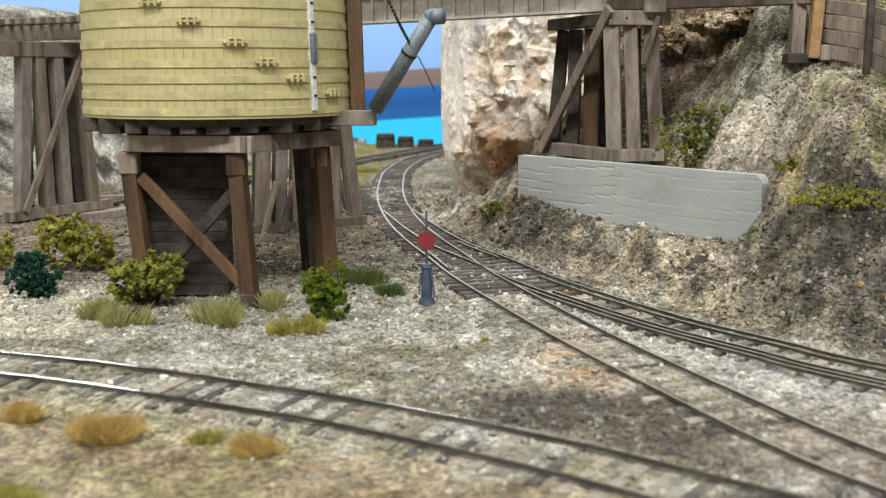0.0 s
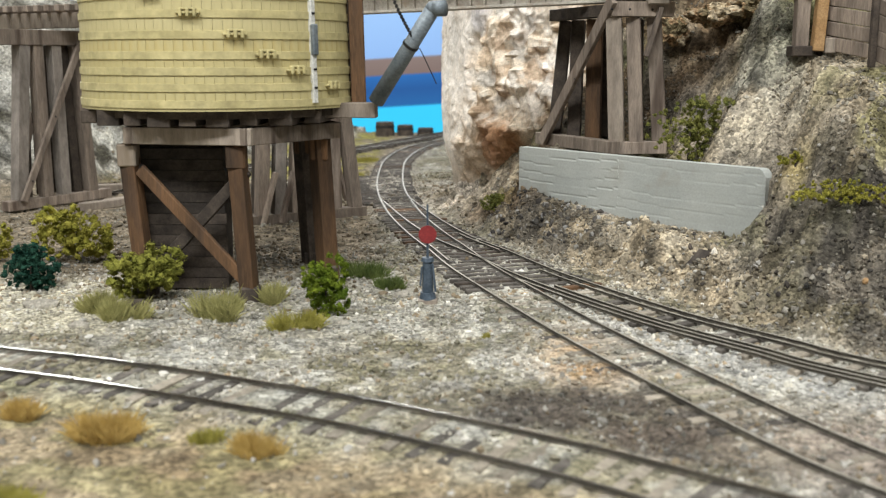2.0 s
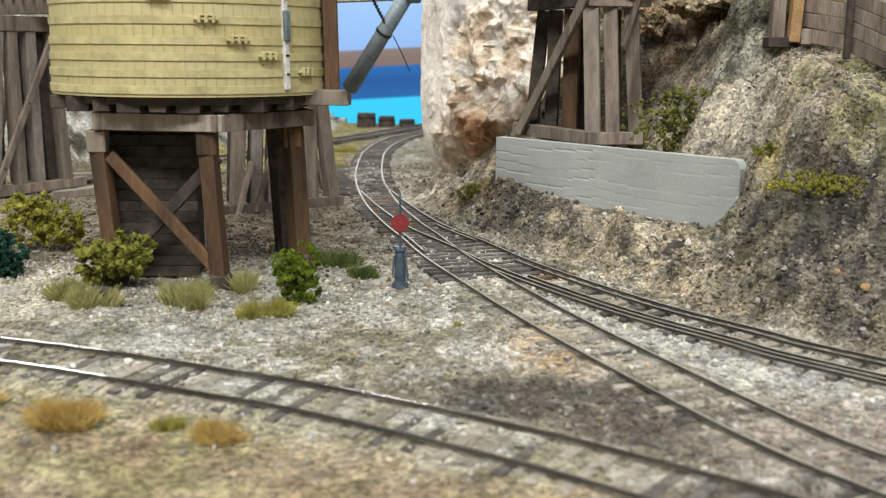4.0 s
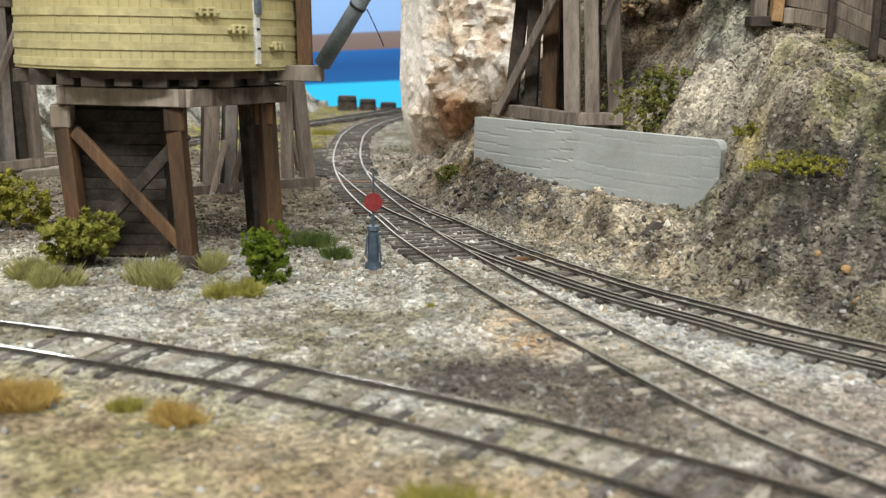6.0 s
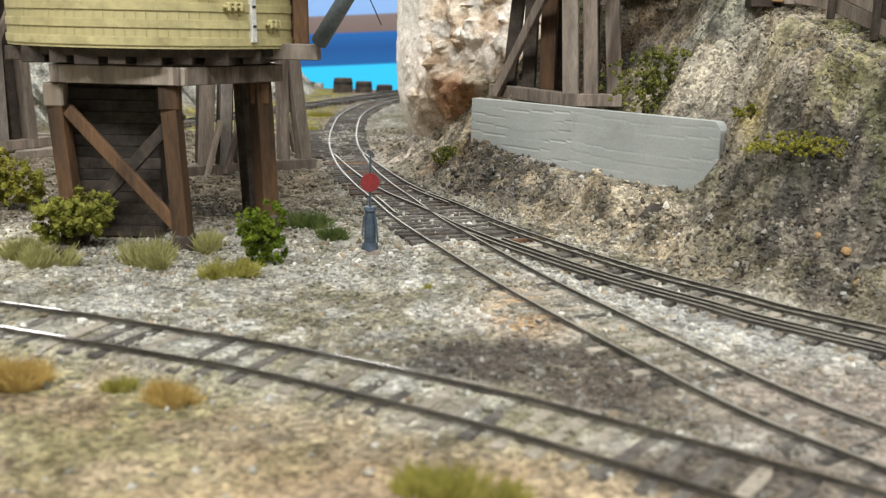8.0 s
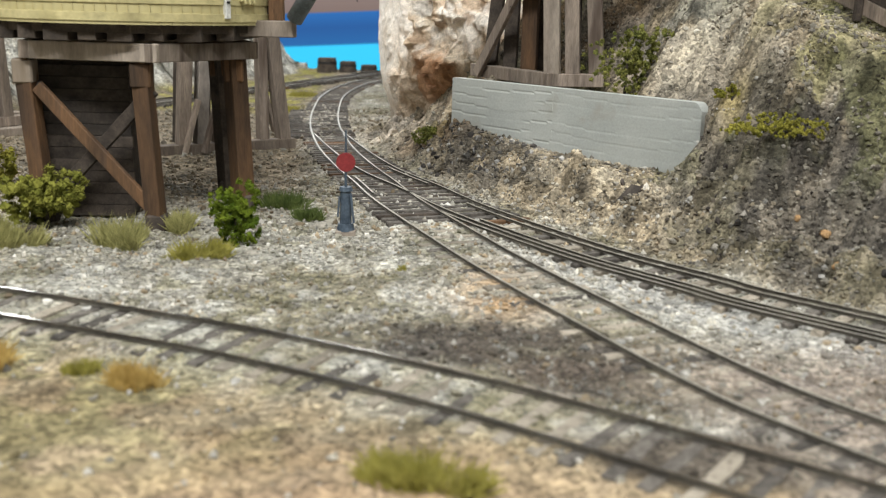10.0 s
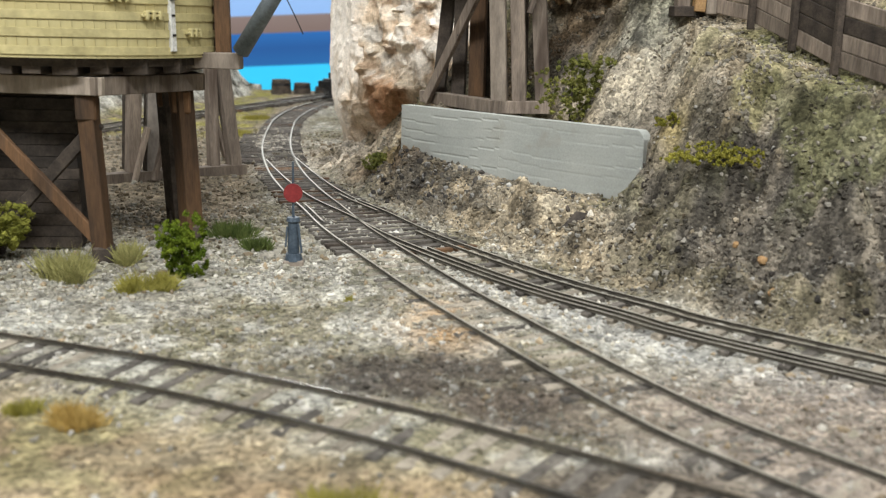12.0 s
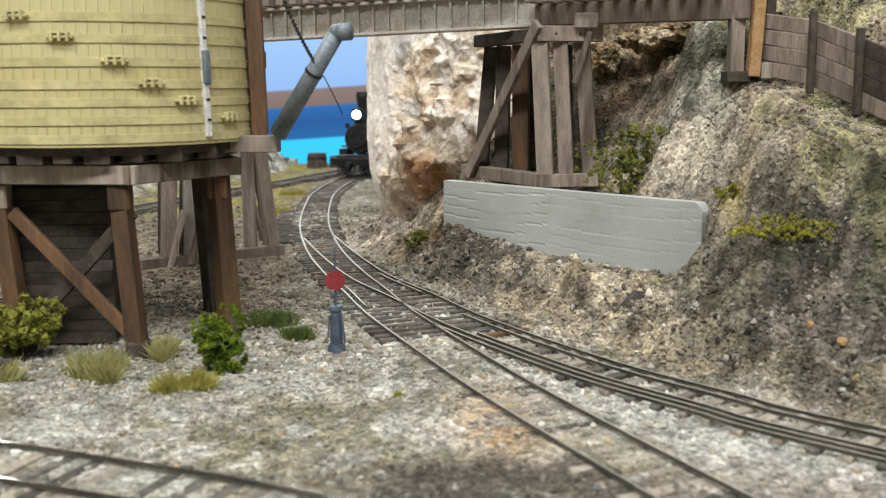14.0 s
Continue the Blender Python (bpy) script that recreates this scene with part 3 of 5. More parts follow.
def tracks():
    main = tagged(new("railway_track"), "narrow gauge model track with a turnout on weathered ties", "track", kind="structure")
    front = tagged(new("railway_track"), "model track with half-buried pale ties in gravel", "track", kind="structure")
    side = tagged(new("railway_track"), "far siding track near the water's edge", "track", kind="structure")
    g = GAUGE / 2
    left_of_mid, right_of_mid = offset(L_MID, -g), offset(L_MID, g)
    left_of_right, right_of_right = offset(L_RIGHT, -g), offset(L_RIGHT, g)
    # looking along the lines towards the viewer, the right hand is the picture's left
    rail_mesh(right_of_mid, "rail", main)
    rail_mesh(left_of_right, "rail", main)
    cut = int(np.argmin(np.abs(L_MID[:, 1] - 560)))
    rail_mesh(left_of_mid[cut:], "rail", main)
    rail_mesh(right_of_right[cut:], "rail", main)
    cut2 = int(np.argmin(np.abs(L_RIGHT[:, 1] - 372)))
    rail_mesh(offset(L_RIGHT, -g + 4.4)[cut2:], "guard_rail", main)
    rail_mesh(offset(L_RIGHT, g + 3.2)[cut2 + 8:], "guard_rail", main)
    rail_mesh(offset(L_RIGHT, g - 3.0)[cut2 + 26:], "guard_rail", main)
    c3 = int(np.argmin(np.abs(L_RIGHT[:, 1] - 430)))
    rail_mesh(offset(L_RIGHT, -g + 2.6)[c3 - 22:c3 + 22], "guard_rail", main)
    c4 = int(np.argmin(np.abs(L_MID[:, 1] - 408)))
    rail_mesh(offset(L_MID, g - 2.6)[c4 - 18:c4 + 18], "guard_rail", main)
    mats = tie_meshes(27, (M_TIE, M_TIE, M_TIMBER_DARK, M_TIE, M_TIMBER_DARK, M_TIE, M_TIE, M_TIE, M_TIE, M_TIE, M_TIMBER_RED))
    pale = tie_meshes(26, (M_TIE_PALE, M_TIE, M_TIE_PALE))
    long_ties = tie_meshes(37, (M_TIE, M_TIMBER_DARK, M_TIE))
    lay_ties(L_MID, main, 6, mats, 0.0, lambda x, y: y < 345 or 555 < y < 690)
    lay_ties(offset(L_MID, 4.0), main, 6, long_ties, 0.0, lambda x, y: not 555 < y < 690)
    lay_ties(L_RIGHT, main, 7, mats, 0.0, lambda x, y: y > 505 or y < 345)
    lay_ties(L_RIGHT, main, 8, pale, 0.1, lambda x, y: y >= 345)
    lay_ties(L_MID, main, 8, pale, 0.55, lambda x, y: y >= 345)
    for k in (-g, g):
        rail_mesh(offset(L_FRONT, k), "rail", front, M_RAILTOP)
        rail_mesh(offset(L_SIDING, k), "rail", side)
    lay_ties(L_FRONT, front, 7, pale * 2 + mats[:1], 0.3, None, 0.45)
    lay_ties(L_SIDING, side, 9, mats)


# ---- retaining wall ----
def retaining_wall():
    w = tagged(new("retaining_wall"), "grey cast concrete retaining wall with board marks", "wall", kind="structure")
    for (ax, ay), (bx, by), n in ((W_A, W_B, 0), (W_B, W_C, 1)):
        ln = math.hypot(bx - ax, by - ay)
        ux, uy = (bx - ax) / ln, (by - ay) / ln
        nu, nv = 70, 56
        vs, fs = [], []
        for j in range(nv + 1):
            for i in range(nu + 1):
                s, z = ln * i / nu, 2 + (WALL_TOP - 2) * j / nv
                if n == 0 and s < 3:
                    z = min(z, WALL_TOP - (3 - s) ** 2 * 0.35)
                course = math.floor((z + 1.6 * math.sin(s * .05)) / 3.9)
                lip = 0.08 * lattice(np.int64(course), np.int64(n * 7), np.int64(3), 9)
                edge = ((z + 1.6 * math.sin(s * .05)) / 3.9) % 1
                off = lip - ((0.18 if n else 0.07) * float(step(0.45, 0.6, vnoise(s / 24, course * 3.7, n, 4))) if edge < 0.16 else 0) - 0.07 * float(fbm(s / 9, z / 2.5, n, 3, 61))
                vs.append((ax + ux * s - uy * off * -1 * -1, ay + uy * s + ux * off, z))
        a = nu + 1
        for j in range(nv):
            for i in range(nu):
                fs.append((j * a + i, j * a + i + 1, (j + 1) * a + i + 1, (j + 1) * a + i))
        # back face, top and ends
        base = len(vs)
        th = 5.0
        vs += [(x + uy * th, y - ux * th, z) for x, y, z in vs[:]]
        for j in range(nv):
            for i in range(nu):
                fs.append((base + (j + 1) * a + i, base + (j + 1) * a + i + 1, base + j * a + i + 1, base + j * a + i))
        for i in range(nu):
            t = nv * a + i
            fs.append((t, t + 1, base + t + 1, base + t))
        for j in range(nv):
            for e in (0, nu):
                p, q = j * a + e, (j + 1) * a + e
                fs.append((p, q, base + q, base + p))
        mesh_object("wall_section", vs, fs, M_CONCRETE, w)


# ---- cliff ----



def billow(x, y, z, size, octaves, seed):
    """Rounded lumps with sharp creases between them."""
    return np.abs(2 * fbm(x / size, y / size, z / size, octaves, seed, 0.55) - 1) - 0.2


def cliff():
    plan = curve_points([(44, 850), (17, 770), (4, 690), (0.5, 640), (6, 598), (18, 572), (32, 552), (46, 540), (62, 531), (95, 518), (150, 500), (230, 485)], 0.95)
    t = np.gradient(plan, axis=0)
    t /= np.hypot(t[:, 0], t[:, 1])[:, None]
    nrm = np.c_[t[:, 1], -t[:, 0]]
    zs = np.arange(-4, 150, 0.85)
    u = np.arange(len(plan)) * 0.95
    U, Z = np.meshgrid(u, zs)
    PX, PY = np.broadcast_to(plan[:, 0], U.shape), np.broadcast_to(plan[:, 1], U.shape)
    WX, WZ = PX + 5 * (fbm(PX / 12, PY / 12, Z / 12, 2, 72) - 0.5), Z + 9 * (fbm(PX / 12, PY / 12, Z / 12, 2, 74) - 0.5)
    rugged = step(7, 23, PX + 0.10 * (70 - Z) + 20 * (fbm(PX / 20, PY / 20, Z / 20, 3, 70) - 0.5)) * (0.6 + 0.4 * step(125, 80, Z))
    big = (6 + 7 * rugged) * (fbm(PX / 42, PY / 42, Z / 48, 2, 71) - 0.5)
    smooth_face = 3.4 * billow(WX, PY, WZ * 0.6, 26, 2, 75) + 2.4 * billow(WX, PY, WZ * 0.55, 10, 3, 76) + 0.9 * (fbm(PX / 3, PY / 3, Z / 4, 3, 78) - 0.5)
    broken = 12 * billow(WX, PY, WZ * 0.8, 22, 2, 77) + 5.5 * billow(WX, PY, WZ * 0.75, 9, 2, 79) + 1.8 * billow(WX, PY, Z * 0.8, 4.0, 2, 80) + 1.0 * (fbm(PX / 1.8, PY / 1.8, Z / 1.8, 2, 82) - 0.5)
    pit = step(0.60, 0.68, fbm(WX / 6.5, PY / 6.5, WZ / 5.5, 2, 87))
    out = big + smooth_face * (1 - 0.6 * rugged) + broken * rugged - 3.2 * pit * (0.12 + 0.88 * rugged)
    out = out + 6 * step(34, 0, Z) + 34 * np.clip((44 - Z - 14 * (fbm(PX / 14, PY / 14, 0, 2, 86) - 0.5)) / 44, 0, 1) ** 1.6 * step(17, 34, PX) - 0.05 * Z * step(4, 50, PX)
    X, Yy = PX - nrm[:, 0] * out, PY - nrm[:, 1] * out
    gi = np.arange(U.size).reshape(U.shape)
    q = np.c_[gi[:-1, :-1].ravel(), gi[1:, :-1].ravel(), gi[1:, 1:].ravel(), gi[:-1, 1:].ravel()]
    col = np.empty(U.shape + (3,))
    col[:] = (0.92, 0.86, 0.79)
    n1, n2, n3 = fbm(PX / 20, PY / 20, Z / 20, 4, 81), fbm(PX / 8, PY / 8, Z / 8, 4, 83), fbm(PX / 3.5, PY / 3.5, Z / 3.5, 3, 84)

    def lay(tone, k):
        k = np.clip(k, 0, 1)[..., None]
        col[:] = col * (1 - k) + np.array(tone) * k

    lay((0.80, 0.69, 0.55), (0.15 + 0.85 * step(0.40, 0.60, n1)) * (0.2 + 0.7 * rugged))
    lay((0.62, 0.47, 0.33), step(0.48, 0.6, n2) * (0.14 + 0.7 * rugged))
    lay((0.45, 0.44, 0.43), step(0.55, 0.66, fbm(PX / 14, PY / 14, Z / 14, 4, 88)) * (0.12 + 0.5 * rugged))
    lay((0.36, 0.26, 0.18), step(0.56, 0.66, n3 * 0.6 + n2 * 0.4) * rugged * 0.8)
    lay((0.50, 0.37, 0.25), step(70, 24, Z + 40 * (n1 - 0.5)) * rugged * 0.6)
    lay((0.52, 0.29, 0.16), step(0.35, 0.75, step(16, 26, PX) * np.exp(-((PX - 33) / 15) ** 2 - ((Z - 30) / 20) ** 2) + 0.7 * (n2 - 0.5)) * 0.85)
    lay((0.30, 0.17, 0.10), step(16, 26, PX) * np.exp(-((PX - 34) / 15) ** 2 - ((Z - 30) / 18) ** 2) * step(0.52, 0.62, n3) * 0.8)
    lay((0.52, 0.50, 0.52), step(6, 1.5, np.abs(PX - 24 - 0.2 * (Z - 118) + 9 * (n2 - 0.5))) * step(88, 100, Z + 10 * (n1 - 0.5)) * step(132, 120, Z) * 0.75)
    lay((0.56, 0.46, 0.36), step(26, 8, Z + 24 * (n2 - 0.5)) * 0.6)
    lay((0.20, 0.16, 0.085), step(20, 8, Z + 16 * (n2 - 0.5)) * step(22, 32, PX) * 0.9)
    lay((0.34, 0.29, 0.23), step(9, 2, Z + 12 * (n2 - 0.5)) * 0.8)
    lay((0.38, 0.30, 0.21), step(66, 80, PX + 16 * (n1 - 0.5)))
    lay((0.20, 0.145, 0.09), step(66, 80, PX) * step(0.5, 0.6, n2))
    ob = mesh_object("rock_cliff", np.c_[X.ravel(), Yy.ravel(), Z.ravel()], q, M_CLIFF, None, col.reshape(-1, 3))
    tagged(ob, "white and tan plaster rock cliff with rusty hollows", "cliff", kind="structure")


def earth_ledge():
    """Crumbling brown earth that overhangs the grey scree beside the bridge."""
    for cx, cy, cz, sx, sy, sz in ((120, 464, 99, 12, 9, 4.5), (137, 453, 102, 12, 9, 4.0), (105, 476, 93, 7, 6, 7), (151, 446, 105, 10, 9, 4)):
        bm = bmesh.new()
        bmesh.ops.create_icosphere(bm, subdivisions=6, radius=1)
        v = np.array([w.co for w in bm.verts])
        f = np.array([[w.index for w in g.verts] for g in bm.faces])
        bm.free()
        P = v * (sx, sy, sz) + (cx, cy, cz)
        k = 1 + 0.9 * billow(P[:, 0], P[:, 1], P[:, 2], 11, 3, 111) + 0.7 * billow(P[:, 0], P[:, 1], P[:, 2], 4, 3, 113) + 0.3 * (fbm(P[:, 0] / 1.6, P[:, 1] / 1.6, P[:, 2] / 1.6, 2, 115) - 0.5)
        P = v * (sx, sy, sz) * k[:, None]
        n = fbm(P[:, 0] / 6 + cx, P[:, 1] / 6, P[:, 2] / 6, 4, 117)[:, None]
        col = np.where(n > 0.53, (0.40, 0.33, 0.23), np.where(n > 0.43, (0.30, 0.20, 0.115), (0.15, 0.12, 0.07)))
        ob = mesh_object("earth_clod", P, f, M_SOIL, None, col)
        ob.location = (cx * MM, cy * MM, cz * MM)
        tagged(ob, "crumbling brown earth overhanging grey scree", "earth", kind="structure")


# ---- trestle ----
def timber(parent, name, p, q, w, h, m=None, spin=0.0, label=""):
    return part(name, beam(bmesh.new(), p, q, w, h, 0.25, spin), m or M_TIMBER, parent, label)


def bolts(parent, pts):
    for p in pts:
        bm = bmesh.new()
        bmesh.ops.create_icosphere(bm, subdivisions=1, radius=0.55, matrix=Matrix.Translation(p))
        part("bolt", bm, M_BLACK, parent)


def trestle_bent(name_label, a, b, zb, zt, posts, braces, mats):
    """A bent whose sill runs from a to b; posts and braces stand at distances along it."""
    t = thing("trestle_bent", a[0], a[1], 0, name_label, "trestle bent", "trestle bents under the bridge")
    d = Vector((b[0] - a[0], b[1] - a[1], 0))
    ln = d.length
    d.normalize()
    n = Vector((d.y, -d.x, 0))
    ang = math.atan2(d.y, d.x)

    def at(along, out, z):
        return d * along + n * out + Vector((0, 0, z))

    timber(t, "sill", at(-3, 0, zb + 2.6), at(ln + 3, 0, zb + 2.6), 6.4, 5.2, M_TIMBER)
    timber(t, "cap", at(-4, 0, zt - 4), at(ln - 4, 0, zt - 4), 7.5, 8.0, M_TIMBER)
    for k, (s0, s1, out, w) in enumerate(posts):
        timber(t, "post", at(s0, out, zb + 5), at(s1, out, zt - 8), w, w, mats[k % len(mats)], ang)
    for (s0, z0), (s1, z1), out in braces:
        timber(t, "brace", at(s0, out, z0), at(s1, out, z1), 2.0, 3.6, M_TIMBER, ang)
        bolts(t, [at(s0 + (s1 - s0) * f, out + 1.3, z0 + (z1 - z0) * f) for f in (0.12, 0.5)])
    return t


BENTS = [
    ("grey-brown timber trestle bent standing on the earth", (-227.5, 529), (-196, 583), 1.5, 95,
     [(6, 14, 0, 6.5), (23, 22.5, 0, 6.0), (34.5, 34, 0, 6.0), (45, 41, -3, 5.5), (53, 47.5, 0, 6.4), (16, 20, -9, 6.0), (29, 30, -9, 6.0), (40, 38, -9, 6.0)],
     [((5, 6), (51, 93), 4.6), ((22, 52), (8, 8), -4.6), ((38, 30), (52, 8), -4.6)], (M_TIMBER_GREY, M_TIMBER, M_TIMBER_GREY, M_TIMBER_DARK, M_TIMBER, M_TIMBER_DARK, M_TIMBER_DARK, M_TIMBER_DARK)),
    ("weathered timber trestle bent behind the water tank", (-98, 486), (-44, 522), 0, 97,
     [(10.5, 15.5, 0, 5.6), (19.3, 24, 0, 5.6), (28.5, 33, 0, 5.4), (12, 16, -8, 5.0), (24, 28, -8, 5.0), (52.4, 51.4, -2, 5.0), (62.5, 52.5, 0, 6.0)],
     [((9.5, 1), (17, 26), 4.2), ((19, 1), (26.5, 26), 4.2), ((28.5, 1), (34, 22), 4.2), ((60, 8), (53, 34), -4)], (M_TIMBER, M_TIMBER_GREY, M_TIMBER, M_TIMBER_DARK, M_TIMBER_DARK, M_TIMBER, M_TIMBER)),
]


def trestle():
    # bents: left, behind the tank, on the retaining wall
    for label, a, b, zb, zt, posts, braces, mats in BENTS:
        trestle_bent(label, a, b, zb, zt, posts, braces, mats)
    t = thing("trestle_bent", 72, 445, 0, "grey-brown timber trestle bent on a concrete wall", "trestle bent", "trestle bents under the bridge")
    zb, zt = WALL_TOP - 0.5, 97.0

    def at(x, y, z):
        return Vector((x - 72, y - 445, z))

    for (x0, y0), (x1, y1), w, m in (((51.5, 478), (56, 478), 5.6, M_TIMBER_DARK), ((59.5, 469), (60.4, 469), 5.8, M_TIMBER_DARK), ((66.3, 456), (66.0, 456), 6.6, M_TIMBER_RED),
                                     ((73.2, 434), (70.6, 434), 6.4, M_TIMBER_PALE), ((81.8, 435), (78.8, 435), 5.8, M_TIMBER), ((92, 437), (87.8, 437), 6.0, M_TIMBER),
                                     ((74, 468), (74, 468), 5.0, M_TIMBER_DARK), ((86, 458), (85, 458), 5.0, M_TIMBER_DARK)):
        timber(t, "post", at(x0, y0, zb + 4.5), at(x1, y1, zt), w, w, m, -0.25)
    timber(t, "sill", at(45.5, 486, zb + 2.7), at(73, 429.5, zb + 2.7), 5.5, 5.4, M_TIMBER)
    timber(t, "sill", at(70.5, 432.5, zb + 2.5), at(94, 435.5, zb + 2.5), 5.5, 5.2, M_TIMBER)
    timber(t, "cap", at(51, 481, zt + 2.5), at(72, 433, zt + 3.0), 6, 5, M_TIMBER_DARK)
    timber(t, "cap", at(68.5, 432, zt + 3.2), at(95, 436, zt + 3.2), 6.2, 6.0, M_TIMBER)
    timber(t, "brace", at(45.5, 476, zb + 1.5), at(69, 428.5, zt + 7), 2.2, 5.0, M_TIMBER)
    part("bearing_block", box(bmesh.new(), 88 - 72, 431 - 445, zt + 8, 9, 5, 6, .5), M_TIMBER_PALE, t, "pale grey bearing block")
    timber(t, "brace", at(84, 432, zt - 16), at(89.5, 431, zt + 4), 2.0, 3.4, M_TIMBER)
    bolts(t, [at(47, 471.5, zb + 8), at(57, 451, zb + 31), at(68.6, 427.2, zt + 3), at(76, 428, zt + 3), at(86, 431.5, zt + 3)])
    # end pier high on the bank
    p = thing("trestle_bent", 139, 402, 83, "short timber pier on the bank under the bridge end", "trestle bent", "trestle bents under the bridge")
    timber(p, "post", (-1.5, 0, -1), (-1.5, 0, 22), 5.0, 5.0, M_TIMBER)
    timber(p, "post", (4.0, -3, 0), (5.6, -3, 32), 4.2, 4.2, M_ORANGE, label="new orange-brown post")
    timber(p, "post", (10.5, 0, 4), (10.5, 0, 36), 3.6, 3.6, M_TIMBER_DARK)
    part("footing", box(bmesh.new(), -1.5, 0, 0, 8, 8, 4, .4), M_TIMBER_DARK, p)
    part("footing", box(bmesh.new(), 9, -3.5, 2, 5, 4, 6, .5), M_TIMBER_PALE, p)
    # deck: girder span, stringers, ties
    deck = thing("railway_bridge", 0, 0, 0, "cream plate girder railway bridge with timber ties", "bridge", kind="structure")

    def span(name, a, b, za, zb, h, w, m):
        return part(name, beam(bmesh.new(), (a[0], a[1], za + h / 2), (b[0], b[1], zb + h / 2), w, h, 0.2), m, deck)

    A, B, C, D = (-300, 592), (-150, 545), (72, 447), (142, 400)
    span("girder", B, C, 99, 104.5, 12, 4, M_GIRDER)
    span("bottom_flange", B, C, 98, 103.5, 1.2, 9, M_GIRDER)
    span("top_flange", B, C, 110.5, 116, 1.2, 9, M_GIRDER)
    span("stringer", A, B, 95, 97, 8, 6, M_TIMBER_PALE)
    span("stringer", C, D, 104, 103.5, 8, 8, M_TIMBER)
    dv = Vector((C[0] - B[0], C[1] - B[1], 0))
    ln = dv.length
    dv.normalize()
    nn = Vector((dv.y, -dv.x, 0))
    for i in range(int(ln / 7)):
        q = Vector((B[0], B[1], 0)) + dv * (i * 7 + 3)
        z = 99 + 5.5 * i * 7 / ln
        rib = box(bmesh.new(), 0, 0, 0, 1.0, 1.4, 10.5, 0, Matrix.Rotation(math.atan2(dv.y, dv.x), 4, "Z"))
        bmesh.ops.translate(rib, verts=rib.verts, vec=q + nn * 2.7 + Vector((0, 0, z + 5.8)))
        part("stiffener", rib, M_GIRDER, deck)
    def deck_ties(P, Q, za, zb):
        P, Q = Vector((*P, 0)), Vector((*Q, 0))
        v = Q - P
        L = v.length
        v.normalize()
        s = Vector((v.y, -v.x, 0))
        for i in range(int(L / 6.5)):
            c = P + v * (6.5 * i + 2)
            z = za + (zb - za) * 6.5 * i / L
            part("tie", beam(bmesh.new(), c - s * 12 + Vector((0, 0, z)), c + s * 14 + Vector((0, 0, z)), 3.2, 3.4, .25), M_TIMBER, deck)
    deck_ties(A, B, 105, 107)
    deck_ties(B, C, 113.5, 119)
    deck_ties(C, D, 114, 113)


# ---- water tank ----
TX, TY, TR, TZ = -79.8, 372.0, 48.2, 63.8


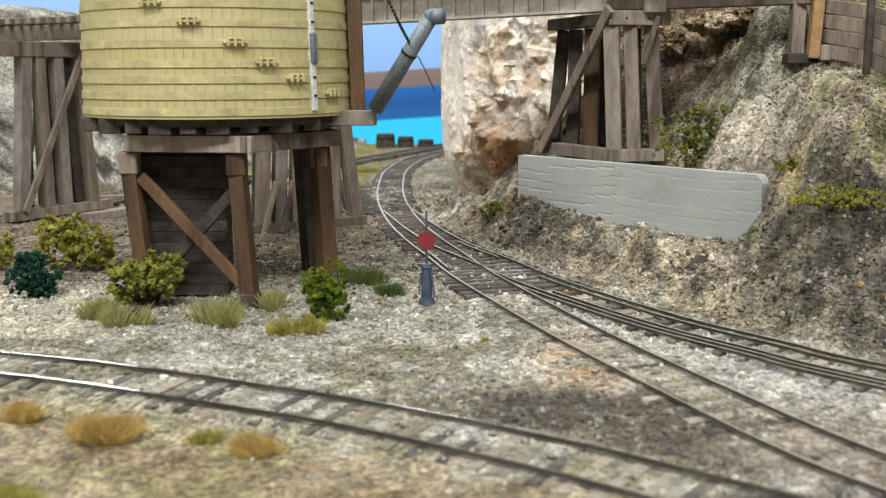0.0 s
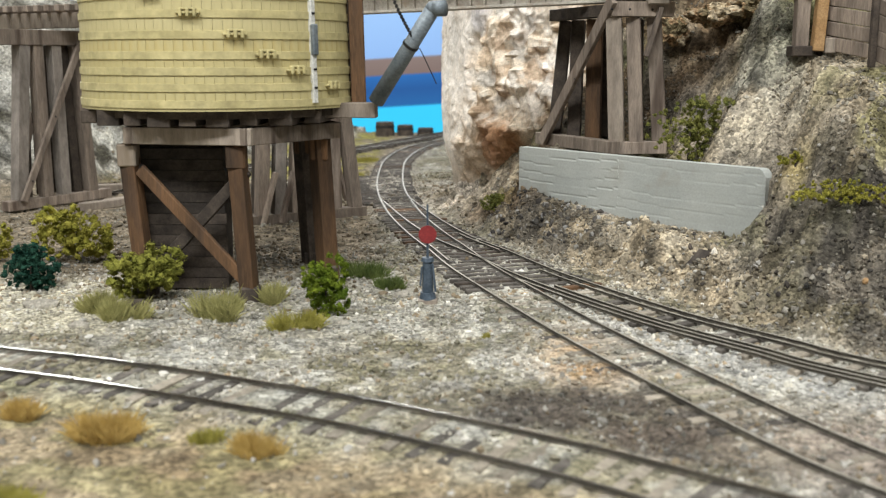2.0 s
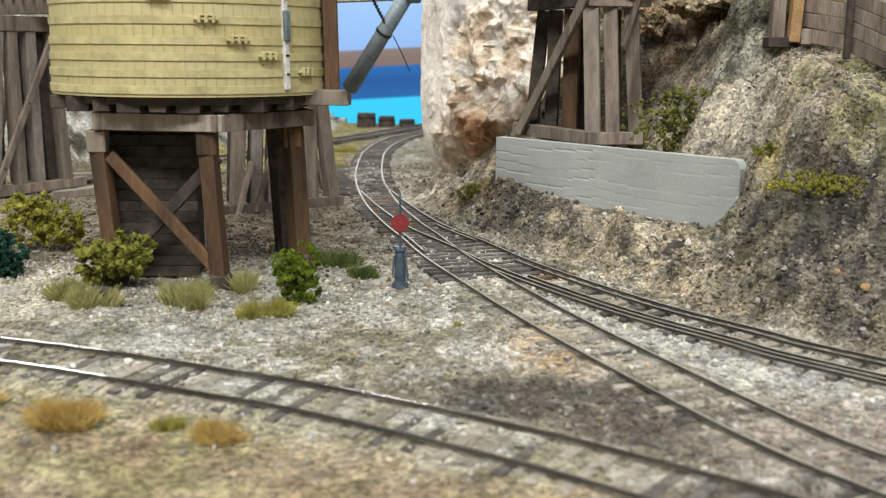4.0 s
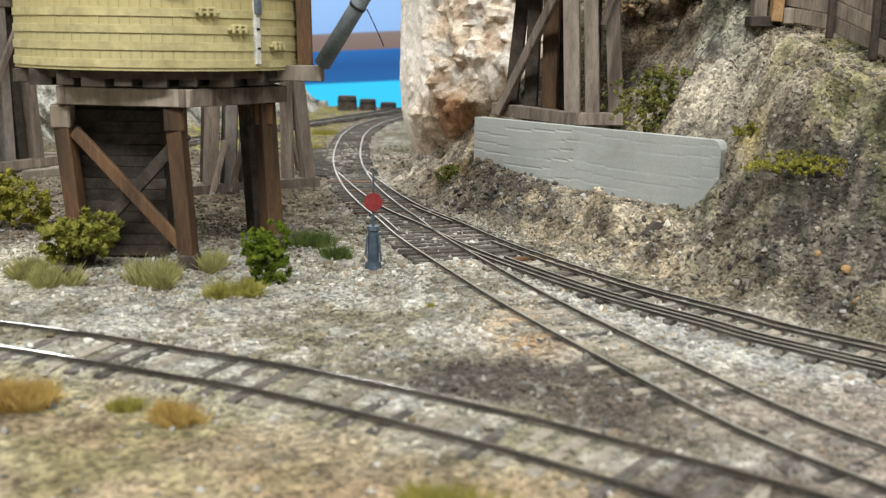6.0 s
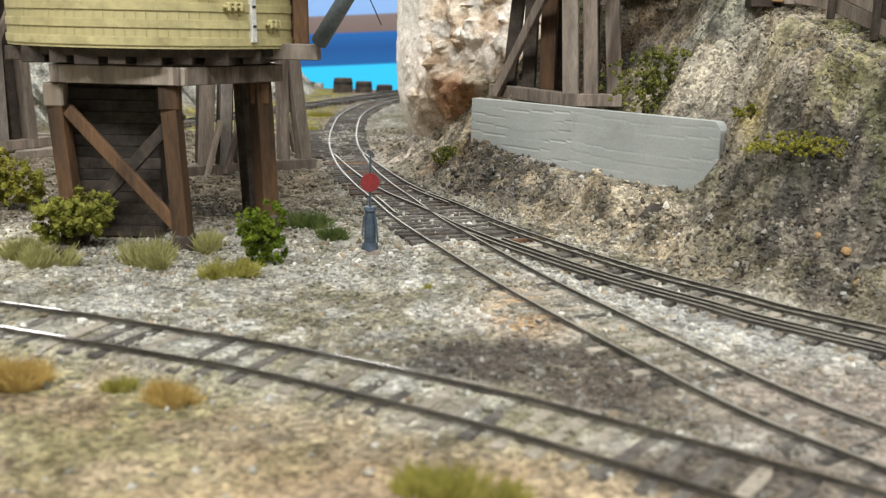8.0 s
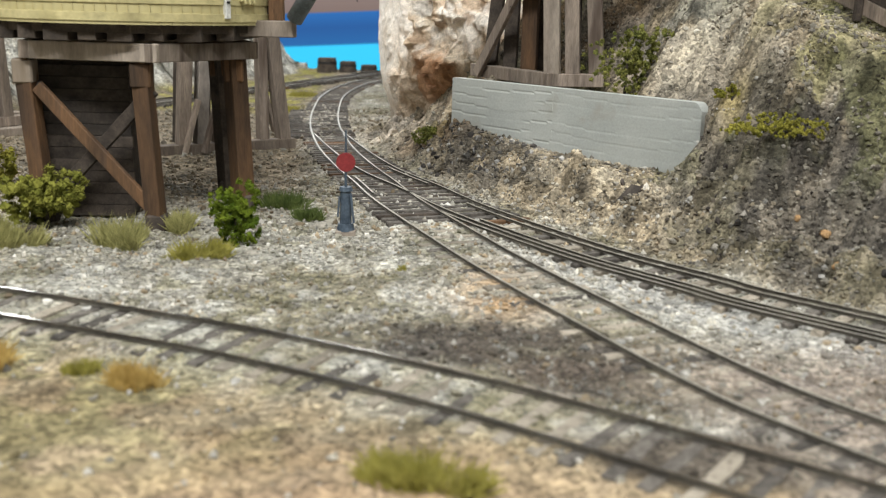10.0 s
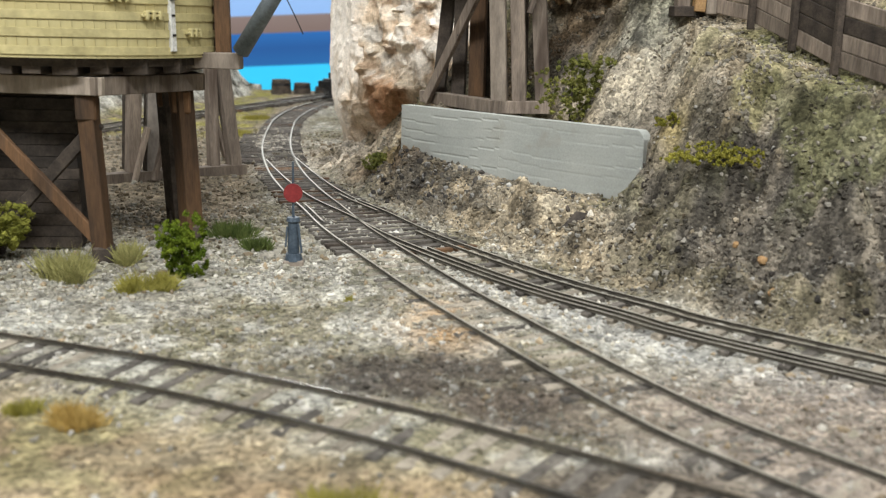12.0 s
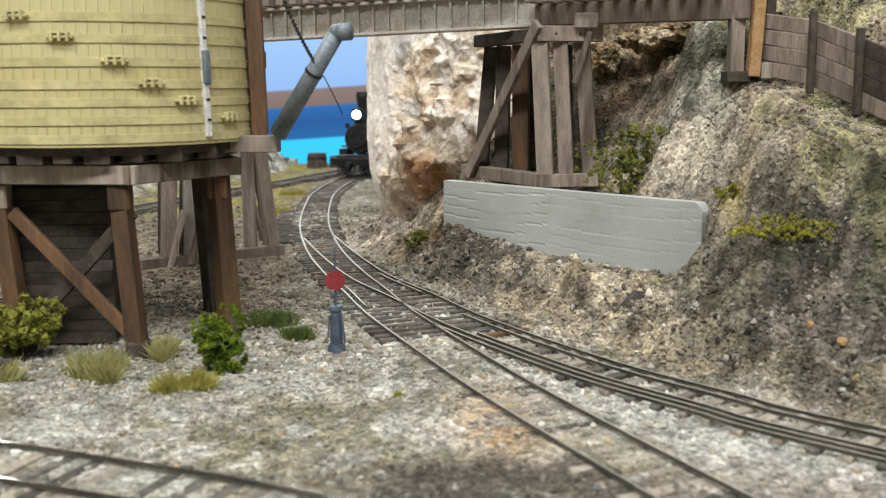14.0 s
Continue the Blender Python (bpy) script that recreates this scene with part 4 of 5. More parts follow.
def water_tank():
    t = thing("water_tank", TX, TY, 0, "faded yellow wooden railway water tank on a dark timber tower", "water tank")
    # tub of staves
    nst = 96
    H = 64
    staves = []
    for k in range(5):
        bm = bmesh.new()
        a = math.pi / nst * 0.972
        jut = (-0.03, -0.01, 0.0, 0.01, 0.03)[k]
        ring = []
        for z, r in ((0, TR + jut), (H, TR + jut - 0.028 * H), (0, TR - 3), (H, TR - 3 - 0.028 * H)):
            ring += [(r * math.cos(-a), r * math.sin(-a), TZ + z), (r * math.cos(a), r * math.sin(a), TZ + z)]
        v = [bm.verts.new(c) for c in ring]
        for f in ((0, 1, 3, 2), (0, 4, 5, 1), (2, 3, 7, 6), (0, 2, 6, 4), (1, 5, 7, 3), (4, 6, 7, 5)):
            bm.faces.new([v[q] for q in f])
        bmesh.ops.scale(bm, vec=(MM,) * 3, verts=bm.verts)
        me = bpy.data.meshes.new("stave")
        bm.to_mesh(me)
        bm.free()
        me.materials.append(M_YELLOW)
        staves.append(me)
    for i in range(nst):
        ob = new("stave", staves[random.randrange(5)])
        ob.parent = t
        ob.rotation_euler = (0, 0, 2 * math.pi * i / nst)
    bm = bmesh.new()
    rod(bm, (0, 0, TZ), (0, 0, TZ + H - 1), TR - 2.2, TR - 2.2 - 0.028 * H, 64)
    part("lining", bm, M_TIMBER_DARK, t)
    bm = bmesh.new()
    rod(bm, (0, 0, TZ + 0.6), (0, 0, TZ + 2.2), TR - 1.5, None, 64)
    part("tub_floor", bm, M_TIMBER_DARK, t)
    bm = bmesh.new()
    rod(bm, (0, 0, TZ + H - 2), (0, 0, TZ + H + 1), TR - 2.6, None, 64)
    part("lid", bm, M_TIMBER_DARK, t)
    # hoops with their lugs
    hoops = [2.2, 7.4, 12.5, 17.5, 23.8, 30.3, 36.2, 43.5, 51.5, 60.0]
    for k, z in enumerate(hoops):
        bm = bmesh.new()
        prev = None
        first = None
        r = TR - 0.028 * z
        for i in range(97):
            a = 2 * math.pi * i / 96
            c, s = math.cos(a), math.sin(a)
            v = [bm.verts.new(((r + dr) * c, (r + dr) * s, TZ + z + dz)) for dr, dz in ((-0.2, -1.3), (0.42, -1.2), (0.42, 1.2), (-0.2, 1.3))]
            if prev:
                for j in range(3):
                    bm.faces.new((prev[j], v[j], v[j + 1], prev[j + 1]))
            prev = v
        hoop = part("hoop", bm, M_YELLOW_TRIM, t)
        ang = math.radians(LUGS[k])
        m = Matrix.Rotation(ang, 4, "Z") @ Matrix.Translation((r + 0.9, 0, TZ + z + 0.3))
        bm = bmesh.new()
        box(bm, 0, 0, 0, 1.4, 7.6, 0.8, .15)
        for dy in (-2.2, 0, 2.2):
            box(bm, 0.3, dy, 0, 1.9, 1.0, 2.6, .2)
        box(bm, 0.2, 0, 1.2, 1.2, 4.6, 0.7, .1)
        bmesh.ops.transform(bm, matrix=m, verts=bm.verts)
        part("hoop_lug", bm, M_YELLOW_TRIM, hoop)
    # water gauge board
    ga = math.radians(-40.2)
    m = Matrix.Rotation(ga, 4, "Z") @ Matrix.Translation((TR - 0.35, 0, TZ + 31)) @ Matrix.Rotation(math.radians(-1.6), 4, "Y")
    bm = box(bmesh.new(), 0, 0, 0, 1.6, 2.0, 58, .2)
    bmesh.ops.transform(bm, matrix=m, verts=bm.verts)
    gauge = part("gauge_board", bm, M_GAUGE, t, "pale grey water level board")
    bm = box(bmesh.new(), 1.0, 0, -8.5, 1.8, 2.4, 10, .4)
    bmesh.ops.transform(bm, matrix=m, verts=bm.verts)
    part("gauge_weight", bm, M_SPOUT, gauge)
    for z in range(-24, 28, 6):
        bm = box(bmesh.new(), 0.9, 0, z, .3, 1.2, .7)
        bmesh.ops.transform(bm, matrix=m, verts=bm.verts)
        part("gauge_mark", bm, M_BLACK, gauge)
    bm = bmesh.new()
    rod(bm, (0, 0, TZ - 2.6), (0, 0, TZ - 0.1), TR - 2.5, None, 48)
    part("platform", bm, M_TIMBER_DARK, t)
    # joists and the ring of beams
    posts = [Vector((-101.5 - TX, 341 - TY, 0)), Vector((-65 - TX, 334 - TY, 0)), Vector((-42 - TX, 363 - TY, 0)), Vector((-51 - TX, 388 - TY, 0)), Vector((-95 - TX, 408 - TY, 0)), Vector((-110 - TX, 392 - TY, 0))]
    for i in range(-4, 5):
        x = i * 9.4
        half = math.sqrt(max(TR ** 2 - x * x, 100)) - 3
        timber(t, "joist", (x - 2, -half, TZ - 2.7), (x + 2, half, TZ - 2.7), 7.5 if i % 2 else 5.5, 5.0 if i % 2 else 4.4, M_TIMBER_DARK)
    tops = [Vector((p.x * 1.04, p.y * 1.05, 55.4)) for p in posts]
    for i in range(6):
        a, b = tops[i], tops[(i + 1) % 6]
        e = (b - a).normalized() * 3
        timber(t, "ring_beam", a - e, b + e, 6.0, 5.6, M_TIMBER_PALE if i == 0 else M_TIMBER)
    for i, p in enumerate(posts):
        gz_ = height_at(p.x + TX, p.y + TY)
        # post 3 in dark timber stands in for the shaded left face of post 2
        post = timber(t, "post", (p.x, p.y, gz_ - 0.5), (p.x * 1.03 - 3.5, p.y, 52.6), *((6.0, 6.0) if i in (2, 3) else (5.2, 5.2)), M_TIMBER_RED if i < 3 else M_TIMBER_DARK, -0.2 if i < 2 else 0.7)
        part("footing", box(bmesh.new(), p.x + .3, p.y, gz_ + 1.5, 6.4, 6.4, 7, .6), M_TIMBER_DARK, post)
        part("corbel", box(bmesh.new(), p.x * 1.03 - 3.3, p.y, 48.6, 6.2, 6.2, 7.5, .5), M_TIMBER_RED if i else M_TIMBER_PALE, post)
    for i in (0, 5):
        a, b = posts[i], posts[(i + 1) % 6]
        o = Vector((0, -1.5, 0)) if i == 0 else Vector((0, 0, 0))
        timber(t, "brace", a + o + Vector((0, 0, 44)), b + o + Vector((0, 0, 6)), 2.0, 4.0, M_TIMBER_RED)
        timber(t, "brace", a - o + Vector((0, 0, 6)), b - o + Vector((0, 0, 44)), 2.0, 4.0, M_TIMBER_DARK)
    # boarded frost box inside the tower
    # shade under the tub is put into the darker box and upper boards
    bx = part("frost_box", box(bmesh.new(), -12, -19, 27, 33, 11, 50, .4), M_SHADE_SLATE, t, "boarded box between the posts, tank shade painted on its top")
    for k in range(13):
        part("board", box(bmesh.new(), -11.5 + random.uniform(-.3, .3), -25.4, 3.6 + 3.75 * k, 33, 1.2, 3.6, .12), M_TIMBER_DARK if k < 7 else M_SHADE_SLATE, bx)
    # spout with its post, bracket and chain
    # first strip: shade of the gap beside the tub, put into dark timber
    timber(t, "spout_post", (TR - 1.0, -9, TZ + 1), (TR - 2.0, -9, TZ + 62), 2.6, 3, M_TIMBER_DARK)
    timber(t, "spout_post", (TR + 1.9, -11, TZ + 1), (TR + 0.7, -11, TZ + 62), 4.8, 4.8, M_TIMBER_RED)
    timber(t, "spout_beam", (TR - 22, -14, TZ - 1.0), (TR + 8.4, -18, TZ - 1.0), 5.6, 5.2, M_TIMBER_PALE)
    p0, p1 = Vector((-23 - TX, 351 - TY, 66)), Vector((-3.5 - TX, 337 - TY, 96))
    bm = bmesh.new()
    rod(bm, p0, p1, 2.75, 2.5, 20)
    spout = part("spout", bm, M_SPOUT, t, "blue-grey metal spout raised at a slant", True)
    bm = bmesh.new()
    rod(bm, p1, p1 + Vector((4.0, -1.5, 0.2)), 2.5, 2.6, 20)
    bmesh.ops.create_icosphere(bm, subdivisions=3, radius=2.55, matrix=Matrix.Translation(p1))
    part("spout_mouth", bm, M_SPOUT, spout, "", True)
    mid = p0 + (p1 - p0) * 0.62
    bm = bmesh.new()
    rod(bm, mid - (p1 - p0) * 0.012, mid + (p1 - p0) * 0.012, 2.85, 2.85, 20)
    part("spout_band", bm, M_BLACK, spout)
    bm = bmesh.new()
    c0, c1 = mid + Vector((1, -3, 2)), mid + Vector((-12, -4, 32))
    for k in range(24):
        a = c0.lerp(c1, k / 24)
        sag = Vector((0, 0, -2.2 * math.sin(math.pi * k / 24)))
        bmesh.ops.create_icosphere(bm, subdivisions=1, radius=0.62, matrix=Matrix.Translation(a + sag) @ Matrix.Diagonal((1, 1, 1.3, 1)))
    part("chain", bm, M_BLACK, spout)
    bm = bmesh.new()
    w0 = mid + Vector((3, -3.5, -1))
    for k in range(10):
        a = w0 + Vector((0.45 * k + 0.01 * k * k, 0, -0.85 * k - 0.03 * k * k))
        b = w0 + Vector((0.45 * (k + 1) + 0.01 * (k + 1) ** 2, 0, -0.85 * (k + 1) - 0.03 * (k + 1) ** 2))
        rod(bm, a, b, 0.17, None, 6)
    part("pull_cord", bm, M_BLACK, spout)


LUGS = [150, -29.4, -48.6, -60.8, -72.5, -89.4, -104.1, -117.8, -133.0, -149.5]


# ---- switch stand ----
def switch_stand():
    x, y = -5.3, 329.5
    t = thing("switch_stand", x, y, height_at(x, y), "slate blue switch stand with a round red target", "switch stand")
    part("base", box(bmesh.new(), 0, 0, 0.6, 6.4, 5.4, 2.2, .3), M_TIMBER_PALE, t, "pale timber block")
    bm = bmesh.new()
    rod(bm, (0, 0, 1.5), (0, 0, 3.8), 2.9, 2.4, 16)
    rod(bm, (0, 0, 3.8), (0, 0, 14.6), 1.9, 1.65, 16)
    rod(bm, (0, 0, 14.2), (0, 0, 15.4), 2.2, 1.9, 16)
    part("column", bm, M_STAND, t)
    part("lever", beam(bmesh.new(), (1.6, -1.2, 13.5), (2.6, -1.6, 4.2), 0.7, 0.7, .1), M_STAND, t)
    part("lever", beam(bmesh.new(), (-1.9, -0.8, 12.5), (-2.4, -1.0, 6.0), 0.6, 0.6, .1), M_STAND, t)
    bm = bmesh.new()
    rod(bm, (0, 0, 15), (0, 0, 33), 0.45, 0.3, 8)
    part("mast", bm, M_STAND, t)
    bm = bmesh.new()
    rod(bm, (0, -0.9, 23.2), (0, -0.3, 23.2), 2.95, 2.95, 28)
    part("target", bm, M_TARGET, t, "dull red disc")


# ---- plank fence on the bank ----
def plank_fence():
    t = thing("plank_fence", 150, 392, 80, "low retaining fence of grey planks on dark posts", "fence")
    run = FENCE_RUN
    o = Vector((150, 392, 80))
    for i, (x, y, z) in enumerate(run):
        p = Vector((x, y, z)) - o
        timber(t, "post", p + Vector((-1.2, -1.6, -3)), p + Vector((-1.2, -1.6, 25)), 2.2, 2.6, M_TIMBER_DARK)
    for (a, b) in zip(run[:-1], run[1:]):
        A, B = Vector(a) - o, Vector(b) - o
        for k in range(4):
            e = (B - A).normalized() * random.uniform(-1, 1.5)
            dz = Vector((0, 0, 2.6 + 5.6 * k))
            timber(t, "plank", A + dz - e, B + dz + e, 1.4, 5.2, random.choice((M_TIMBER, M_TIMBER, M_TIMBER_GREY, M_TIMBER_DARK)))


# ---- vegetation ----
def bush(kind, x, y, w, d, h, label, n=120, sparse=1.0):
    t = thing("bush", x, y, height_at(x, y), label, "bush")
    r = np.random.RandomState(int(abs(x * 13 + y * 7)))
    bm = bmesh.new()
    spots = []
    lobes = [(r.uniform(-.5, .5) * w, r.uniform(-.5, .5) * d, h * r.uniform(.2, .68), r.uniform(.35, .6)) for k in range(7)]
    for i in range(n):
        lx, ly, lz, k = lobes[r.randint(7)]
        q = r.normal(size=3)
        q /= np.linalg.norm(q)
        q *= r.uniform(0.3, 1.0) ** 0.4 * k
        c = np.array([lx + q[0] * w, ly + q[1] * d, max(lz + q[2] * h * .62, 0.3)])
        c[2] = min(c[2], h)
        s = r.uniform(0.035, 0.085) * min(w, h) * sparse
        spots.append((c, s))
        got = bmesh.ops.create_icosphere(bm, subdivisions=1, radius=s, matrix=Matrix.Translation(c))
        for v in got["verts"]:
            v.co += Vector(r.uniform(-.5, .5, 3)) * s
    part("foliage", bm, M_FOAM[kind], t)
    vs, fs = [], []
    for i in range(n * 40):
        c, s = spots[r.randint(n)]
        q = r.normal(size=3)
        c = c + q / np.linalg.norm(q) * s * r.uniform(0.8, 1.7)
        if c[2] < 0:
            continue
        a, b = r.normal(size=3), r.normal(size=3)
        a *= r.uniform(.18, .4) / np.linalg.norm(a)
        b *= r.uniform(.18, .4) / np.linalg.norm(b)
        k = len(vs)
        vs += [c - a, c + b, c + a, c - b]
        fs.append((k, k + 1, k + 2, k + 3))
    leaves = mesh_object("leaves", vs, fs, M_FOAM[kind], t)
    tagged(leaves, kind="stuff")
    bm = bmesh.new()
    rod(bm, (0, 0, -1), (0.4, 0.2, h * 0.5), 0.7, 0.3, 6)
    part("stem", bm, M_TIMBER_DARK, t)


def tuft(kind, x, y, rx, ry, h, label, n=650):
    z0 = height_at(x, y)
    r = np.random.RandomState(int(abs(x * 17 + y * 3)) + 1)
    vs, fs = [], []
    clump = r.normal(size=(6, 2)) * 0.42
    for i in range(2 * n):
        a, k = r.uniform(0, 2 * math.pi), r.uniform() ** 0.7
        cx, cy = clump[r.randint(6)]
        bx, by = (cx + math.cos(a) * 0.55 * k) * rx, (cy + math.sin(a) * 0.55 * k) * ry
        lean = np.array([bx * 0.18 + r.normal() * 0.2 * h, by * 0.18 + r.normal() * 0.2 * h, h * r.uniform(0.35, 1.1) * (1 - 0.4 * k)])
        wd = r.uniform(0.04, 0.085)
        c, s = math.cos(a + 1.57 + r.normal()), math.sin(a + 1.57 + r.normal())
        p = len(vs)
        vs += [(bx - c * wd, by - s * wd, -0.6), (bx + c * wd, by + s * wd, -0.6), (bx + lean[0] * .6 + c * wd * .6, by + lean[1] * .6 + s * wd * .6, lean[2] * .65), (bx + lean[0], by + lean[1], lean[2])]
        fs += [(p, p + 1, p + 2, p + 3)]
    ob = mesh_object("grass_tuft", vs, fs, M_GRASS[kind])
    ob.location = (x * MM, y * MM, z0 * MM)
    tagged(ob, label, "grass tuft", "grass tufts in the gravel")


def plants():
    bush("olive", -99, 333, 16, 11, 21, "olive foam bush against the tank tower", 260)
    bush("yellow", -146, 398, 17, 12, 24, "yellow-green foam bush beside the trestle", 260)
    bush("green", -37, 310, 9.5, 8, 21, "bright green upright foam bush in the gravel", 240)
    bush("dark", -144, 347, 11.5, 10, 18.5, "dark blue-green foam bush", 240)
    bush("yellow", -180, 393, 13, 10, 18, "yellow foam bush in the grass", 160)
    bush("sage", 97.5, 407, 19, 8, 31, "straggly green bush beside the trestle bent", 290, 0.55)
    bush("yellow", 126, 322, 24, 10, 8.0, "low yellow-green bush spreading on the bank", 330, 0.7)
    bush("yellow", 122.5, 355, 9, 6, 5, "small yellow bush at the wall end", 80)
    bush("sage", 24, 470, 8, 5, 9, "olive weeds at the foot of the cliff", 130)
    tuft("green", -72, 314, 6.5, 5, 10, "olive grass tuft by the tower footing")
    tuft("green", -104, 309, 5, 4, 8, "olive grass tuft in pale gravel")
    tuft("green", -111, 322, 5.5, 4, 8, "olive grass tuft beside the bush")
    tuft("green", -57, 332, 4, 3.5, 8, "small olive grass tuft")
    tuft("lime", -47, 297, 7, 4, 6.5, "low lime green grass tuft in gravel")
    tuft("moss", -27, 368, 7, 5, 8, "dark green grass tuft behind the bush")
    tuft("moss", -19, 353, 4, 3, 6, "dark green weed near the stand")
    tuft("straw", -72, 207, 7.2, 4.5, 7.5, "golden straw grass tuft by the track", 900)
    tuft("straw", -96, 221, 5, 3, 5, "thin straw grass tuft")
    tuft("straw", -37.5, 197, 4.8, 3, 5.5, "golden straw grass tuft in soil", 600)
    tuft("lime", -50, 206, 3, 2.5, 4, "small yellow-green grass tuft", 300)
    tuft("lime", 15.5, 161, 6.5, 4, 6.5, "lime grass tuft by the near track", 900)
    tuft("lime", 12.3, 289, 1.4, 1.2, 2.0, "tiny green weed in ballast", 90)
    tuft("lime", -82, 174, 10, 5, 4, "green grass patch in tan soil", 700)
    tuft("lime", -66, 690, 9, 8, 5, "yellow-green grass beside the curve", 500)
    tuft("lime", -60, 800, 9, 12, 5, "yellow-green grass beside the far siding", 500)
    t = thing("timber_block", -98, 315, height_at(-98, 315), "dark square timber stub in the gravel", "timber")
    part("block", box(bmesh.new(), 0, 0, 2.2, 5.5, 5.0, 6.0, .5, Matrix.Rotation(0.3, 4, "Z")), M_TIMBER_DARK, t)
    for x, y, a in ((-186, 546, 0.9), (-178, 560, 1.0)):
        t = thing("timber_block", x, y, height_at(x, y), "short weathered timber lying beside the trestle", "timber")
        part("block", box(bmesh.new(), 0, 0, 2.0, 24, 5, 4.6, .5, Matrix.Rotation(a, 4, "Z")), M_TIMBER_PALE, t)
    t = thing("timber_block", -207, 618, height_at(-207, 618), "short pale timber block lying on the earth", "timber")
    part("block", box(bmesh.new(), 0, 0, 2.2, 22, 6, 5, .5, Matrix.Rotation(0.3, 4, "Z")), M_TIMBER_PALE, t)


# ---- barrels at the water's edge ----
def barrels():
    for i, (x, y, r, h) in enumerate(((-62, 1066, 10.5, 14.5), (-41, 1068, 9.2, 11.5), (-20, 1074, 9, 8))):
        t = thing("barrel", x, y, height_at(x, y), "dark weathered wooden tub at the water's edge", "barrel", "tubs at the water's edge")
        bm = bmesh.new()
        rod(bm, (0, 0, 0), (0, 0, h), r, r * 0.88, 14)
        part("tub", bm, M_TIMBER_DARK, t)
        bm = bmesh.new()
        rod(bm, (0, 0, h * .6), (0, 0, h * .75), r * 0.96, r * .94, 14)
        part("hoop", bm, M_BLACK, t)


# ---- loose stones ----
def strewn_stones():
    ico = bmesh.new()
    bmesh.ops.create_icosphere(ico, subdivisions=1, radius=1)
    bv = np.array([v.co for v in ico.verts])
    bf = np.array([[v.index for v in f.verts] for f in ico.faces])
    ico.free()
    r = np.random.RandomState(5)

    def strew(name, label, n, xr, yr, size, keep, tones, rare=3):
        x, y = r.uniform(*xr, n), r.uniform(*yr, n)
        ok = keep(x, y) > r.uniform(size=n)
        x, y = x[ok], y[ok]
        z = ground_height(x, y)
        n = len(x)
        s = size[0] + (size[1] - size[0]) * r.uniform(size=n) ** rare
        V = bv[None] * s[:, None, None] * r.uniform(0.6, 1.25, (n, 1, 3)) * r.uniform(0.45, 1.4, (n, 12, 1))
        a = r.uniform(0, 6.28, n)
        c, sn = np.cos(a)[:, None], np.sin(a)[:, None]
        V = np.stack([V[..., 0] * c - V[..., 1] * sn, V[..., 0] * sn + V[..., 1] * c, V[..., 2]], -1)
        V += np.stack([x, y, z + s * 0.15], -1)[:, None]
        F = bf[None] + (np.arange(n) * 12)[:, None, None]
        col = soil_colour(x, y, z)
        pick = r.uniform(size=(n, 1))
        col = np.where(pick < 0.5, col * r.uniform(0.8, 1.35, (n, 1)), np.array(tones)[r.randint(len(tones), size=n)] * r.uniform(0.7, 1.2, (n, 1)) * (0.18 + 2.0 * col.mean(1, keepdims=True)))
        ob = mesh_object(name, V.reshape(-1, 3), F.reshape(-1, 3), M_STONE, None, np.repeat(np.clip(col, 0, .85), 12, 0))
        tagged(ob, label, "gravel", kind="stuff")

    def off_rails(x, y):
        d = np.minimum.reduce([np.minimum(np.abs(away(l[::8], x, y) - 8.25), np.abs(away(l[::8], x, y) + 8.25)) for l in (L_FRONT, L_MID, L_RIGHT)])
        return step(1.2, 2.6, d)

    def off_ties(x, y):
        d = np.minimum(np.abs(away(L_MID[::8], x, y)), np.abs(away(L_RIGHT[::8], x, y)))
        return 1 - 0.75 * step(15, 11, d) * step(340, 360, y)

    grey = [(0.62, 0.60, 0.56), (0.5, 0.47, 0.40), (0.34, 0.32, 0.28), (0.72, 0.69, 0.63), (0.45, 0.36, 0.25)]
    strew("gravel", "fine pale gravel and chips between the tracks", 52000, (-160, 150), (122, 430), (0.25, 1.1), lambda x, y: off_rails(x, y) * off_ties(x, y) * step(60, 20, -away(L_RIGHT[::12], x, y)) * (0.3 + 0.7 * step(6, 10, np.abs(away(L_FRONT[::8], x, y)))) * (0.45 + 0.55 * (fbm(x / 14, y / 14, 0, 3, 93) > 0.47)) * (0.12 + 0.88 * step(175, 220, y + 0.42 * x)), grey)
    strew("rubble", "cinders and broken rock on the bank", 52000, (30, 215), (200, 520), (0.22, 1.05), lambda x, y: step(12, 22, -away(L_RIGHT[::12], x, y)) * (0.25 + 0.75 * (fbm(x / 20, y / 20, 0, 3, 91) > 0.5)), [(0.46, 0.42, 0.34), (0.36, 0.33, 0.28), (0.6, 0.55, 0.46), (0.25, 0.22, 0.18)], 1.8)
    strew("gravel", "brown gravel beyond the water tank", 11000, (-250, 40), (330, 720), (0.5, 1.5), lambda x, y: off_rails(x, y) * off_ties(x, y), [(0.36, 0.32, 0.26), (0.24, 0.19, 0.13), (0.6, 0.57, 0.5)])
    strew("broken_rock", "broken rock chunks lying on the bank", 2600, (30, 240), (200, 540), (0.6, 1.6), lambda x, y: step(14, 26, -away(L_RIGHT[::12], x, y)) * (fbm(x / 13, y / 13, 0, 3, 95) > 0.5), [(0.5, 0.46, 0.38), (0.25, 0.23, 0.2), (0.62, 0.58, 0.5)])
